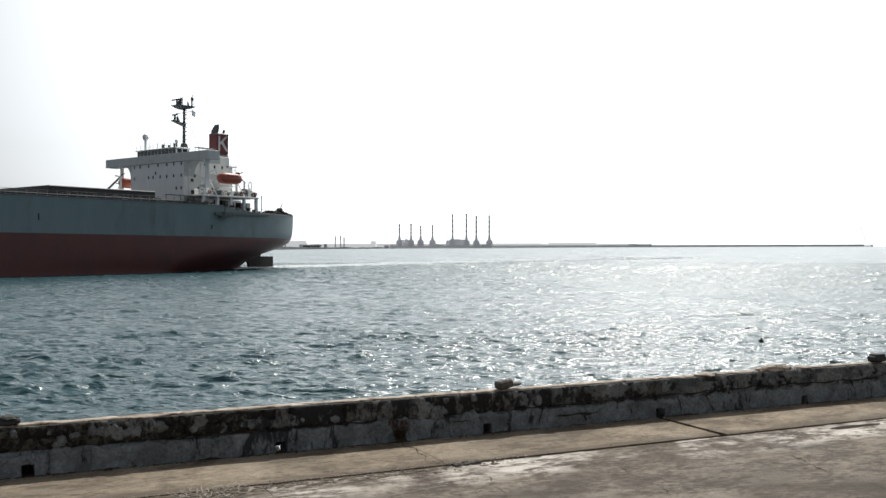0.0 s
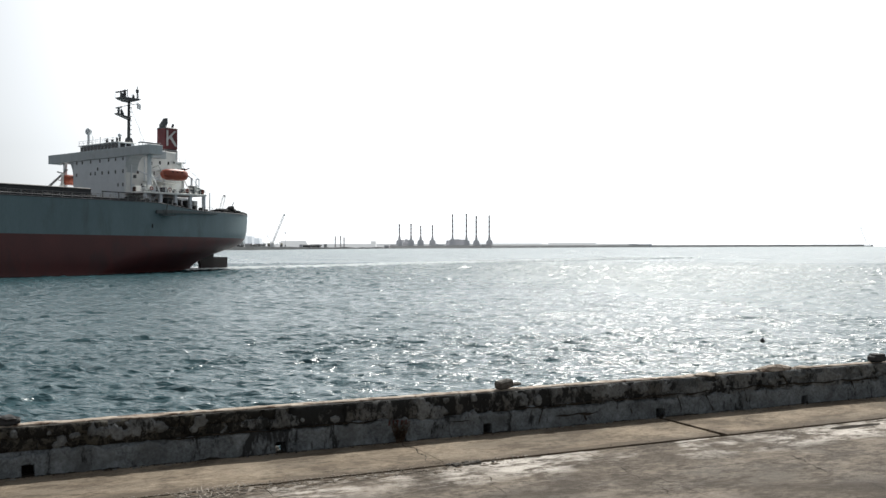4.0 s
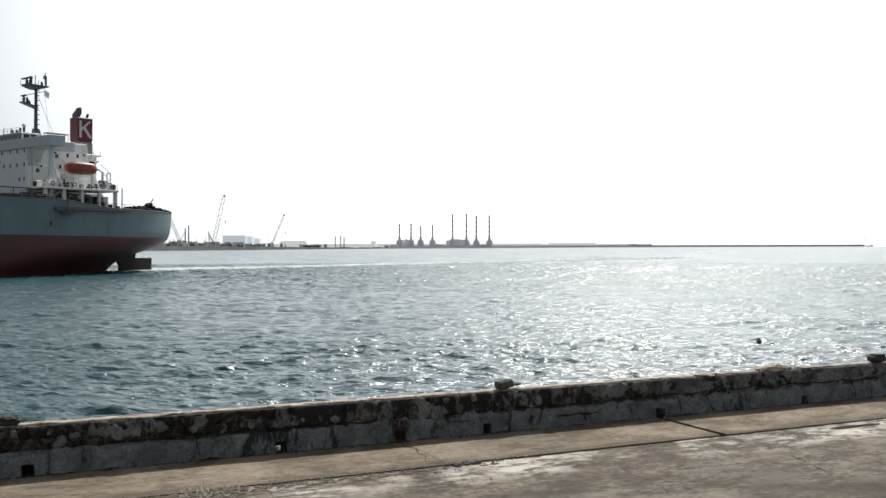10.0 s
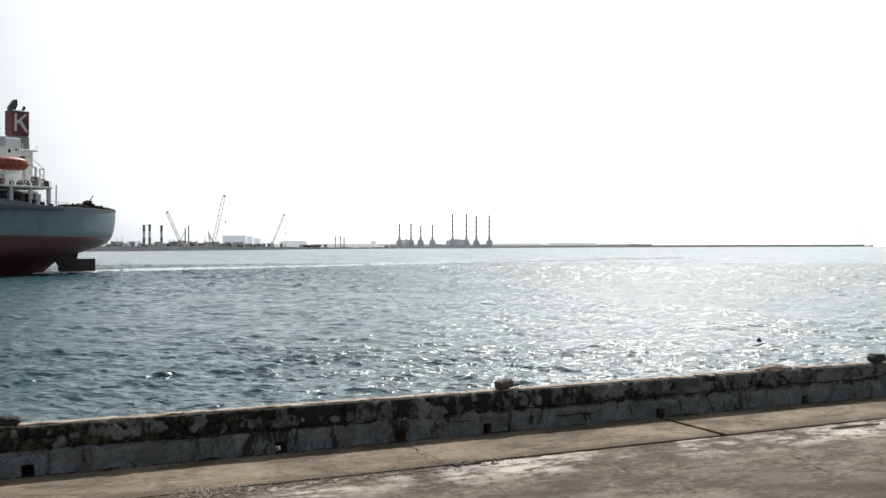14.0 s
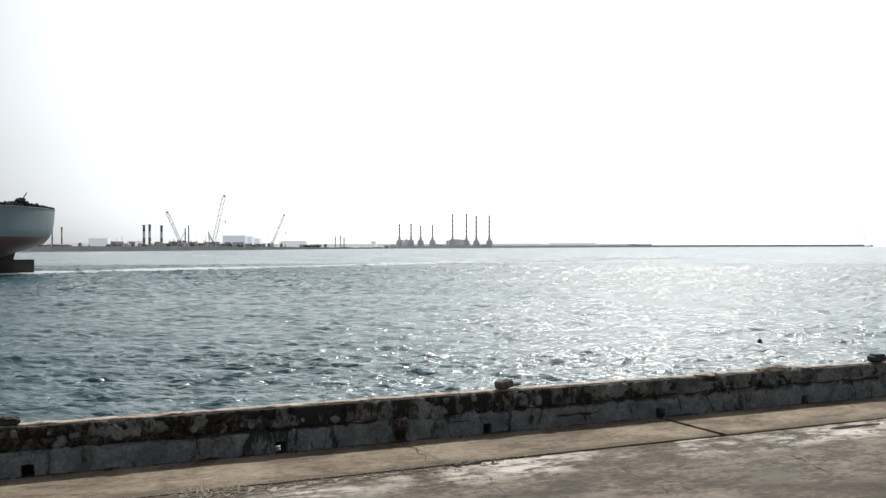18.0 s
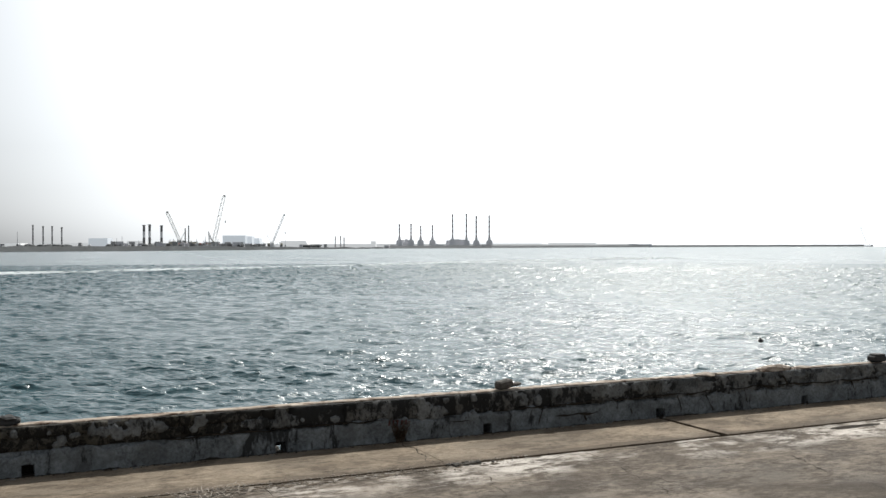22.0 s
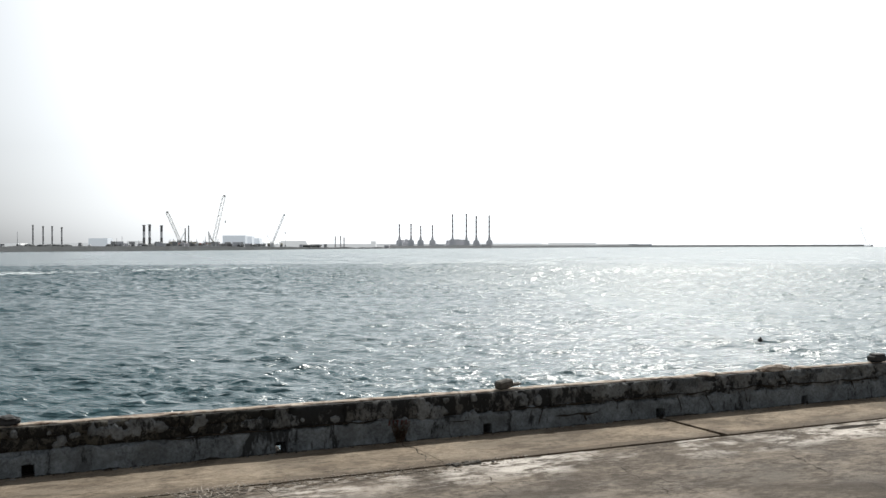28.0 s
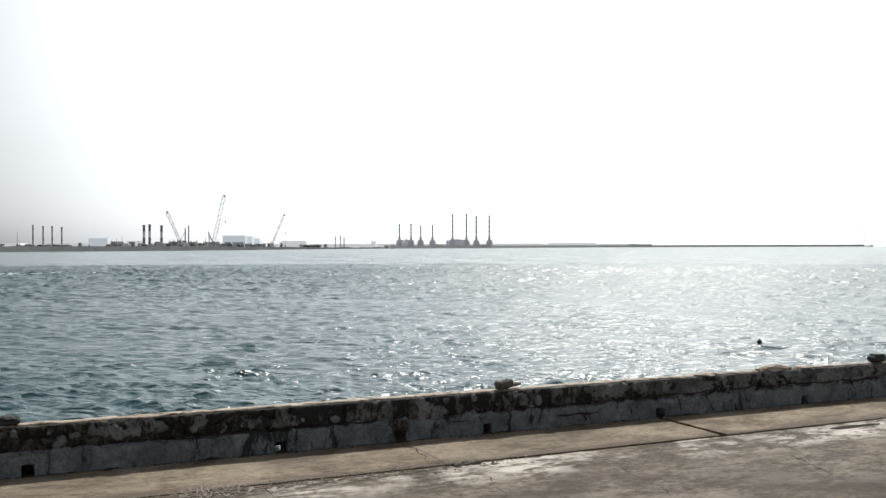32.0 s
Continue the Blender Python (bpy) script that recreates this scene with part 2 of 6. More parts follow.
def mouldy(name, dark, light, mould, amount, tint, streak=1.0, size=1.0, drift=0.0):
    """Old render or stone: mottle at three sizes, black mould in ragged colonies, faint tint of algae, hair cracks."""
    m = bpy.data.materials.new(name)
    m.use_nodes = True
    n, l = m.node_tree.nodes, m.node_tree.links
    bsdf = n["Principled BSDF"]
    co = n.new("ShaderNodeTexCoord").outputs["Object"]

    def tex(sc, detail, dist, rough, stretch=(1, 1, 1)):
        mp = n.new("ShaderNodeMapping")
        mp.inputs["Scale"].default_value = stretch
        l.new(co, mp.inputs[0])
        t = n.new("ShaderNodeTexNoise")
        for k, v in (("Scale", sc), ("Detail", detail), ("Distortion", dist), ("Roughness", rough)):
            t.inputs[k].default_value = v
        l.new(mp.outputs[0], t.inputs["Vector"])
        return t.outputs["Fac"]

    def op(kind, a, b):
        x = n.new("ShaderNodeMath")
        x.operation = kind
        for i, v in enumerate((a, b)):
            if isinstance(v, (int, float)):
                x.inputs[i].default_value = v
            else:
                l.new(v, x.inputs[i])
        return x.outputs[0]

    def span(v, a, b, lo=0.0, hi=1.0):
        r = n.new("ShaderNodeMapRange")
        for k, x in (("From Min", a), ("From Max", b), ("To Min", lo), ("To Max", hi)):
            r.inputs[k].default_value = x
        l.new(v, r.inputs["Value"])
        return r.outputs[0]

    def mix(fac, a, b):
        x = n.new("ShaderNodeMix")
        x.data_type = "RGBA"
        l.new(fac, x.inputs[0])
        for sock, v in ((x.inputs[6], a), (x.inputs[7], b)):
            if isinstance(v, tuple):
                sock.default_value = (*v, 1)
            else:
                l.new(v, sock)
        return x.outputs[2]

    big, fine = tex(3.5, 6, 0.3, 0.65), tex(28, 6, 0.2, 0.75)
    col = mix(span(op("ADD", op("MULTIPLY", big, 0.8), op("MULTIPLY", fine, 0.9)), 0.62, 1.06), dark, light)
    col = mix(span(tex(2.3, 5, 0.5, 0.6), 0.5, 0.66, 0, 0.6), col, tint)
    colony = op("ADD", op("MULTIPLY", tex(5.0 * size, 8, 0.5, 0.7, (1, 1, streak)), 0.62), op("MULTIPLY", tex(19 * size, 8, 0.3, 0.75, (1, 1, streak)), 0.38))
    colony = op("ADD", colony, op("MULTIPLY", op("SUBTRACT", tex(0.6, 3, 0.2, 0.5), 0.5), drift))
    col = mix(span(colony, amount, amount + 0.045, 0, 0.95), col, mould)
    l.new(col, bsdf.inputs["Base Color"])
    bsdf.inputs["Roughness"].default_value = 0.92
    bsdf.inputs["Specular IOR Level"].default_value = 0.3
    bp = n.new("ShaderNodeBump")
    bp.inputs["Strength"].default_value, bp.inputs["Distance"].default_value = 0.9, 0.03
    l.new(op("ADD", op("MULTIPLY", fine, 0.6), op("SUBTRACT", big, op("MULTIPLY", span(colony, amount, amount + 0.045), 0.3))), bp.inputs["Height"])
    l.new(bp.outputs[0], bsdf.inputs["Normal"])
    return m


M_wall = mouldy("wall_render", (0.044, 0.052, 0.057), (0.235, 0.257, 0.270), (0.020, 0.022, 0.023), 0.55, (0.075, 0.08, 0.08), 0.33, 0.9, 0.3)
M_patch = mouldy("render_remnant", (0.052, 0.056, 0.057), (0.225, 0.233, 0.232), (0.013, 0.014, 0.013), 0.525, (0.075, 0.073, 0.064), 0.5, 1.0, 0.2)
M_wall_up = mouldy("mouldy_stone", (0.042, 0.043, 0.041), (0.190, 0.190, 0.183), (0.010, 0.0102, 0.0098), 0.47, (0.05, 0.044, 0.03), 0.6, 0.75, 0.4)
M_wall_grey = mouldy("grey_upper_render", (0.036, 0.039, 0.040), (0.165, 0.174, 0.175), (0.010, 0.0105, 0.0105), 0.49, (0.06, 0.06, 0.056), 0.5, 0.7, 0.3)
M_wall_stone = mouldy("mossy_stone", (0.030, 0.027, 0.020), (0.125, 0.118, 0.10), (0.010, 0.0095, 0.008), 0.47, (0.042, 0.035, 0.018), 0.8, 1.6, 0.2)
M_graffiti = surface("faded_red_paint", (0.07, 0.02, 0.018), (0.10, 0.03, 0.026), 20, 60, 0.9)
M_cope = surface("coping_render", (0.15, 0.105, 0.07), (0.44, 0.385, 0.32), 4.5, 30, 0.9, bump=0.8, depth=0.02, stain=(0.10, 0.06, 0.035), stain_scale=7, stain_at=(0.53, 0.6), world_space=True)
# dark grit; the same colour paints shade along the wall's foot
M_grit_shade = surface("grit_and_shade", (0.018, 0.016, 0.013), (0.042, 0.036, 0.029), 6, 40, 1.0, world_space=True, spec=0.05)
M_rubber = surface("black_rubber", (0.012, 0.012, 0.012), (0.03, 0.03, 0.03), 8, 50, 0.75)
M_rock = surface("broken_concrete", (0.035, 0.031, 0.026), (0.12, 0.108, 0.09), 12, 60, 0.9, bump=0.6)
M_chip = surface("grey_render_chips", (0.09, 0.09, 0.085), (0.26, 0.25, 0.235), 12, 60, 0.9, bump=0.5)
M_crumb = surface("pale_crumbs", (0.14, 0.12, 0.095), (0.36, 0.32, 0.27), 12, 60, 0.95, bump=0.5)
M_plant = surface("dry_plant", (0.03, 0.022, 0.012), (0.085, 0.05, 0.028), 10, 60, 0.8)


# ---- mesh helpers ----
def part(name, bm, material, parent, label=""):
    """One mesh object under a thing or a part; its coordinates are the thing's own."""
    me = bpy.data.meshes.new(name)
    bmesh.ops.recalc_face_normals(bm, faces=bm.faces)
    bm.to_mesh(me)
    bm.free()
    for mt in (material if isinstance(material, (list, tuple)) else [material]):
        me.materials.append(mt)
    ob = new(name, me)
    ob.parent = parent
    return tagged(ob, label)


def piece(name, me, parent, m=None):
    ob = new(name, me)
    ob.parent = parent
    if m is not None:
        ob.matrix_basis = m
    return ob


def mesh_of(name, bm, material):
    me = bpy.data.meshes.new(name)
    bmesh.ops.recalc_face_normals(bm, faces=bm.faces)
    bm.to_mesh(me)
    bm.free()
    me.materials.append(material)
    return me


def thing(name, label, category, group="", kind="", m=None):
    ob = new(name)
    ob.empty_display_size = 0.2
    if m is not None:
        ob.matrix_basis = m
    return tagged(ob, label, category, group, kind)


def B():
    return bmesh.new()


def box(bm, x0, x1, y0, y1, z0, z1, bevel=0.0):
    vs = [bm.verts.new((x, y, z)) for x in (x0, x1) for y in (y0, y1) for z in (z0, z1)]
    fs = [bm.faces.new([vs[i] for i in f]) for f in ((0, 1, 3, 2), (4, 6, 7, 5), (0, 4, 5, 1), (2, 3, 7, 6), (0, 2, 6, 4), (1, 5, 7, 3))]
    if bevel:
        es = list({e for f in fs for e in f.edges})
        bmesh.ops.bevel(bm, geom=es, offset=bevel, segments=1, affect="EDGES")
    return bm


def tube(bm, p, q, r, r2=None, n=8, caps=True):
    p, q = Vector(p), Vector(q)
    r2 = r if r2 is None else r2
    w = (q - p).normalized()
    u = w.orthogonal().normalized()
    v = w.cross(u)
    ra, rb = [], []
    for i in range(n):
        a = 2 * math.pi * i / n
        d = u * math.cos(a) + v * math.sin(a)
        ra.append(bm.verts.new(p + d * r))
        rb.append(bm.verts.new(q + d * r2))
    for i in range(n):
        bm.faces.new((ra[i], ra[(i + 1) % n], rb[(i + 1) % n], rb[i]))
    if caps:
        bm.faces.new(ra[::-1])
        bm.faces.new(rb)
    return bm


def prism(bm, pts, axis, a, b):
    """A flat outline (pairs) drawn out from a to b along axis 'x', 'y' or 'z'."""
    def at(p, h):
        return {"x": (h, p[0], p[1]), "y": (p[0], h, p[1]), "z": (p[0], p[1], h)}[axis]
    va, vb = [bm.verts.new(at(p, a)) for p in pts], [bm.verts.new(at(p, b)) for p in pts]
    k = len(pts)
    for i in range(k):
        bm.faces.new((va[i], va[(i + 1) % k], vb[(i + 1) % k], vb[i]))
    bm.faces.new(va[::-1])
    bm.faces.new(vb)
    return bm


def ball(bm, c, rx, ry, rz, n=12, m=8):
    rows = []
    for j in range(1, m):
        ph = math.pi * j / m
        rows.append([bm.verts.new((c[0] + rx * math.sin(ph) * math.cos(2 * math.pi * i / n), c[1] + ry * math.sin(ph) * math.sin(2 * math.pi * i / n), c[2] + rz * math.cos(ph))) for i in range(n)])
    top, bot = bm.verts.new((c[0], c[1], c[2] + rz)), bm.verts.new((c[0], c[1], c[2] - rz))
    for i in range(n):
        k = (i + 1) % n
        bm.faces.new((top, rows[0][i], rows[0][k]))
        bm.faces.new((bot, rows[-1][k], rows[-1][i]))
        for a, b in zip(rows, rows[1:]):
            bm.faces.new((a[i], b[i], b[k], a[k]))
    return bm


def lump(bm, c, rx, ry, rz, seed, rough=0.25, n=12, m=8):
    before = set(bm.verts)
    ball(bm, c, rx, ry, rz, n, m)
    for v in bm.verts:
        if v not in before:
            d = v.co - Vector(c)
            k = 1 + rough * noise.noise(Vector((d.x / rx, d.y / ry, d.z / rz)) * 1.7 + Vector((seed * 3.1, seed, 0)))
            v.co = Vector(c) + d * k
    return bm


# ---- the water: two wave sheets that slide through one another ----
WAVES, STEEP, SHORT, LONG = 10, 0.073, 0.34, 3.2


def water_sheet(name, seed, wind, level, reach, label):
    """A fan of wave surface, finest where the harbour is in view: short steep wavelets in groups on calmer water."""
    rng = np.random.RandomState(seed)
    ang = np.concatenate([np.linspace(-110, -29, 18), np.linspace(-27.5, 27.5, 664), np.linspace(29, 110, 18)]) * np.pi / 180
    rad = np.concatenate([[10.0, 22.0, 30.0], np.arange(35.0, 72.0, 0.145), np.exp(np.arange(np.log(72.0), np.log(132.0), 0.0042)), np.arange(132.0, 270.0, 0.43), np.arange(270.0, 325.0, 0.6), np.exp(np.arange(np.log(325.0), np.log(reach), 0.0135))])
    R, A = np.meshgrid(rad, ang, indexing="ij")
    X, Y = R * np.sin(A), R * np.cos(A) - 22
    cell = np.select([R < 35, R < 72, R < 132, R < 270, R < 325], [R * 0.2, 0.145 + R * 0.0, R * 0.0042, 0.43 + R * 0.0, 0.6 + R * 0.0], R * 0.0135)
    open_water = 1.0 + 0.7 * np.clip((R - 100) / 130, 0, 1)            # a little rougher away from the quay
    h, dx, dy = np.zeros_like(X), np.zeros_like(X), np.zeros_like(X)
    for band in range(6):
        q = sum(np.sin(X * rng.normal(0, 0.55) + Y * rng.normal(0, 0.75) + rng.uniform(0, 6.28)) for _ in range(5)) * 0.45
        group = 0.45 + 0.62 * np.maximum(0.0, q) ** 1.4
        for i in range(WAVES):
            lam = SHORT * (LONG / SHORT) ** ((i * 6 + band) / (WAVES * 6 - 1.0))
            th = radians(wind) + rng.normal(0, 0.3 + 0.4 / (0.6 + lam))
            k = 2 * math.pi / lam
            ph = k * (X * math.cos(th) + Y * math.sin(th)) + rng.uniform(0, 6.28)
            amp = group * (STEEP / k * min(1.0, (lam / 1.3) ** -0.6) * rng.uniform(0.5, 1.5)) * np.clip((lam / cell - 1.4) / 1.3, 0, 1) * open_water
            h += amp * np.sin(ph)
            dx += amp * np.cos(ph) * math.cos(th)
            dy += amp * np.cos(ph) * math.sin(th)
    X, Y, Z = X + 0.7 * dx, Y + 0.7 * dy, level + h
    nr, na = X.shape
    co = np.stack([X, Y, Z], -1).reshape(-1, 3)
    idx = np.arange(nr * na).reshape(nr, na)
    quads = np.stack([idx[:-1, :-1], idx[:-1, 1:], idx[1:, 1:], idx[1:, :-1]], -1).reshape(-1, 4)[:, ::-1]
    me = bpy.data.meshes.new(name)
    me.vertices.add(len(co))
    me.vertices.foreach_set("co", co.ravel().astype(np.float32))
    me.loops.add(quads.size)
    me.loops.foreach_set("vertex_index", quads.ravel().astype(np.int32))
    me.polygons.add(len(quads))
    me.polygons.foreach_set("loop_start", np.arange(0, quads.size, 4, dtype=np.int32))
    me.polygons.foreach_set("loop_total", np.full(len(quads), 4, np.int32))
    me.polygons.foreach_set("use_smooth", np.ones(len(quads), bool))
    me.update(calc_edges=True)
    me.validate()
    me.materials.append(M_water)
    return tagged(new(name, me), label, "water", "", "structure")


water_a = water_sheet("water", 3, 258, 0.0, 4900.0, "choppy blue-grey harbour water glinting in the sun")
water_b = water_sheet("water_chop", 8, 284, -0.02, 345.0, "small crossing waves on grey harbour water")

# ---- the quay: its own frame, x along the wall, y to seaward, z up from the concrete ----
QUAY = Matrix.Translation((-4.491, 9.874, 3.0)) @ pose(0, 0, 0, 0, 0, 24.459)
random.seed(5)

ground_bm = B()
gx = [-3000, -400, -60, 60, 400, 3000]
gy = [-4000, -600, -60, 0.36]
gv = [[ground_bm.verts.new((x, y, -0.085)) for x in gx] for y in gy]
for j in range(3):
    for i in range(5):
        ground_bm.faces.new((gv[j][i], gv[j][i + 1], gv[j + 1][i + 1], gv[j + 1][i]))
ground = tagged(new("ground", mesh_of("ground", ground_bm, M_grit_shade)), "dark grit ground under the concrete quay", "ground", "", "structure")
ground.matrix_basis = QUAY

quay_face = tagged(new("quay_face", mesh_of("quay_face", box(B(), -3000, 3000, -0.3, 0.36, -7.5, -0.09), M_conc)), "concrete face of the quay down to the water", "quay", "", "structure")
quay_face.matrix_basis = QUAY

pavement = thing("pavement", "worn beige concrete slabs with dark open joints", "pavement", "", "structure", QUAY)


def slab(x0, x1, y0, y1, seed, drop=0.0):
    """A slab with slightly ragged edges and a chamfer."""
    rng = random.Random(seed)
    bm = B()
    nx, ny = max(2, int((x1 - x0) / 0.22)), max(2, int((y1 - y0) / 0.4))
    pts = [(x0 + (x1 - x0) * i / nx, y0) for i in range(nx)] + [(x1, y0 + (y1 - y0) * i / ny) for i in range(ny)]
    pts += [(x1 - (x1 - x0) * i / nx, y1) for i in range(nx)] + [(x0, y1 - (y1 - y0) * i / ny) for i in range(ny)]
    cx, cy = (x0 + x1) / 2, (y0 + y1) / 2
    top, low = [], []
    for x, y in pts:
        long_edge = (y == y0) if y1 > -0.1 else (y == y1)
        j = 0.004 + 0.028 * max(0.0, noise.noise(Vector((x * 1.7, seed, 3)))) + rng.uniform(0.0, 0.007) if long_edge and y1 > -1.4 else rng.uniform(0.001, 0.006)
        top.append((x + (cx - x) / abs(cx - x + 1e-6) * j, y + (cy - y) / abs(cy - y + 1e-6) * j))
        low.append((x + (cx - x) / abs(cx - x + 1e-6) * 0.004, y + (cy - y) / abs(cy - y + 1e-6) * 0.004))
    dz = rng.uniform(-0.002, 0.002) - drop
    vt = [bm.verts.new((x, y, dz)) for x, y in top]
    vl = [bm.verts.new((x, y, -0.10)) for x, y in low]
    bm.faces.new(vt)
    for i in range(len(vt)):
        k = (i + 1) % len(vt)
        bm.faces.new((vt[i], vl[i], vl[k], vt[k]))
    return bm


STEP = 3.82
for i in range(-6, 9):
    x0 = 0.55 + STEP * i
    if i:               # the old joint by the first drain has been filled: one long slab
        part("slab", slab(x0 + (0.09 if i == 2 else 0), x0 + STEP * (2 if i == -1 else 1), -1.36, 0.0, i + 50), M_strip, pavement)
    for j in range(5):
        part("slab", slab(x0 + 1.75, x0 + 1.75 + STEP, -1.36 - 4.2 * (j + 1), -1.36 - 4.2 * j, i * 7 + j, 0.014 if i >= 0 else 0.006), M_conc, pavement)

part("joint_filler", box(B(), -3.0, 3.3, -1.374, -1.342, -0.09, -0.010), M_strip, pavement, "old mortar in the joint")

# cracks that wander across the apron
def crack_line(x0, y0, x1, y1, seed, width):
    bm = B()
    rg = random.Random(seed)
    length = math.hypot(x1 - x0, y1 - y0)
    n, nx, ny = int(length / 0.04), (x1 - x0) / length, (y1 - y0) / length
    L, R = [], []
    for k in range(n + 1):
        u = k / n
        wob = 0.16 * noise.noise(Vector((u * 3, seed, 0))) + 0.05 * noise.noise(Vector((u * 17, seed, 2)))
        w = width * max(0.15, 0.6 + 1.2 * noise.noise(Vector((u * 9, seed, 5)))) * (1.0 if rg.random() > 0.1 else 2.2)
        x, y = x0 + (x1 - x0) * u + wob * ny, y0 + (y1 - y0) * u - wob * nx
        z = 0.0035 if y > -1.36 else -0.0105 if x > 2.3 else -0.0025
        L.append(bm.verts.new((x - w * ny, y + w * nx, z)))
        R.append(bm.verts.new((x + w * ny, y - w * nx, z)))
    for k in range(n):
        bm.faces.new((L[k], R[k], R[k + 1], L[k + 1]))
    part("crack", bm, M_grit_shade, pavement)


for k, (xa, ya, xb, yb) in enumerate(((8.25, -2.05, 7.75, -4.4), (6.05, -2.2, 5.7, -3.9), (4.55, -2.0, 4.1, -3.3), (10.3, -2.3, 9.6, -3.8), (8.9, -1.75, 8.3, -2.1))):
    crack_line(xa, ya, xb, yb, k + 2, 0.0045)
for k, (xa, ya, xb, yb, w) in enumerate(((0.6, -1.56, 4.4, -1.44, 0.007), (1.8, -1.7, 4.1, -1.52, 0.004), (2.7, -1.86, 4.6, -1.62, 0.004), (4.36, -1.34, 4.25, -1.0, 0.011), (4.25, -1.0, 4.37, -0.06, 0.010),
                                         (4.3, -1.2, 3.0, -1.1, 0.004), (5.2, -1.5, 6.9, -1.46, 0.006), (7.2, -1.5, 9.0, -1.44, 0.005), (1.2, -2.1, 1.6, -3.4, 0.006), (6.6, -2.6, 9.8, -2.95, 0.005))):
    crack_line(xa, ya, xb, yb, k + 20, w)

# a spalled hollow in the apron, filled with dark grit
bm = B()
hv = []
for k in range(22):
    t = 2 * math.pi * k / 22
    r = 1 + 0.3 * noise.noise(Vector((math.cos(t) * 1.6, math.sin(t) * 1.6, 9)))
    hv.append(bm.verts.new((10.2 + 0.42 * r * math.cos(t), -1.6 + 0.075 * r * math.sin(t), -0.0085)))
bm.faces.new(hv)
part("spalled_hollow", bm, M_grit_shade, pavement, "dark spalled hollow in the concrete")

# ---- the quay wall ----
wall = thing("sea_wall", "low weathered sea wall of rendered stone with black mould", "wall", "", "structure", QUAY)
HOLES = [0.15 + 2.695 * i for i in range(-6, 9)]
WALL_T = 0.21


def block(x0, x1, z0, z1, seed, mat, proud=0.0, amp=0.012):
    """A stone with an uneven face and rounded arrises; y = 0 is the wall's face."""
    bm = B()
    nx, nz = max(3, int((x1 - x0) / 0.09)), max(3, int((z1 - z0) / 0.06))
    grid = []
    for j in range(nz + 1):
        row = []
        for i in range(nx + 1):
            x, z = x0 + (x1 - x0) * i / nx, z0 + (z1 - z0) * j / nz
            edge = (i in (0, nx)) or (j in (0, nz))
            y = -proud + amp * noise.noise(Vector((x * 3.1, z * 5.0, seed))) + amp * 0.7 * noise.noise(Vector((x * 9, z * 11, seed + 5)))
            if edge:
                y += 0.012
            row.append(bm.verts.new((x, y, z)))
        grid.append(row)
    for j in range(nz):
        for i in range(nx):
            f = bm.faces.new((grid[j][i], grid[j][i + 1], grid[j + 1][i + 1], grid[j + 1][i]))
            f.smooth = True
    back = [bm.verts.new((x, WALL_T - 0.02, z)) for x, z in ((x0, z0), (x1, z0), (x1, z1), (x0, z1))]
    bm.faces.new(back)
    bm.faces.new([grid[0][i] for i in range(nx + 1)] + [back[1], back[0]])
    bm.faces.new([grid[nz][i] for i in range(nx + 1)] + [back[2], back[3]])
    bm.faces.new([grid[j][0] for j in range(nz + 1)] + [back[3], back[0]])
    bm.faces.new([grid[j][nx] for j in range(nz + 1)] + [back[2], back[1]])
    return part("stone", bm, mat, wall)


COURSE, TOP = 0.27, 0.52


def render_coat(x0, x1, hole0, hole1):
    """A coat of cement render over the lower wall, its upper edge broken away, cut round the drain holes."""
    bm = B()
    nx, nz = int((x1 - x0) / 0.018), 14
    front = {}
    for i in range(nx + 1):
        x = x0 + (x1 - x0) * i / nx
        lobes = 0.115 * abs(noise.noise(Vector((x * 3.3, 2, 0)))) + 0.05 * abs(noise.noise(Vector((x * 8.5, 3, 0))))
        top = float(np.interp(x, [-1, 1.3, 2.2, 4.0, 6.0, 15], [0.195, 0.225, 0.25, 0.245, 0.235, 0.25])) + 0.035 * noise.noise(Vector((x * 0.9, 1, 0))) + lobes + 0.012 * noise.noise(Vector((x * 33, 5, 0)))
        foot = max(0.0, 0.03 * noise.noise(Vector((x * 2.7, 6, 0))) + 0.012 * noise.noise(Vector((x * 15, 8, 0))) + 0.006)
        for j in range(nz + 1):
            z = foot + (top - foot) * j / nz
            d = min(j, nz - j) if j > nz // 2 else 3
            y = -0.026 + 0.010 * noise.noise(Vector((x * 3, z * 5, 4))) + 0.007 * noise.noise(Vector((x * 11, z * 13, 6))) + (0.016, 0.006, 0.002, 0.0)[min(d, 3)]
            front[i, j] = bm.verts.new((x, y, z))
    for i in range(nx):
        for j in range(nz):
            x, z = (front[i, j].co.x + front[i + 1, j].co.x) / 2, front[i, j].co.z
            if z < 0.125 and (abs(x - hole0) < 0.066 or abs(x - hole1) < 0.066):
                continue
            bm.faces.new((front[i, j], front[i + 1, j], front[i + 1, j + 1], front[i, j + 1])).smooth = True
        a, b = front[i, nz], front[i + 1, nz]
        c, d = bm.verts.new((b.co.x, 0.03, b.co.z)), bm.verts.new((a.co.x, 0.03, a.co.z))
        bm.faces.new((a, b, c, d))
    return part("render_coat", bm, M_wall, wall, "grey cement render with a broken upper edge")


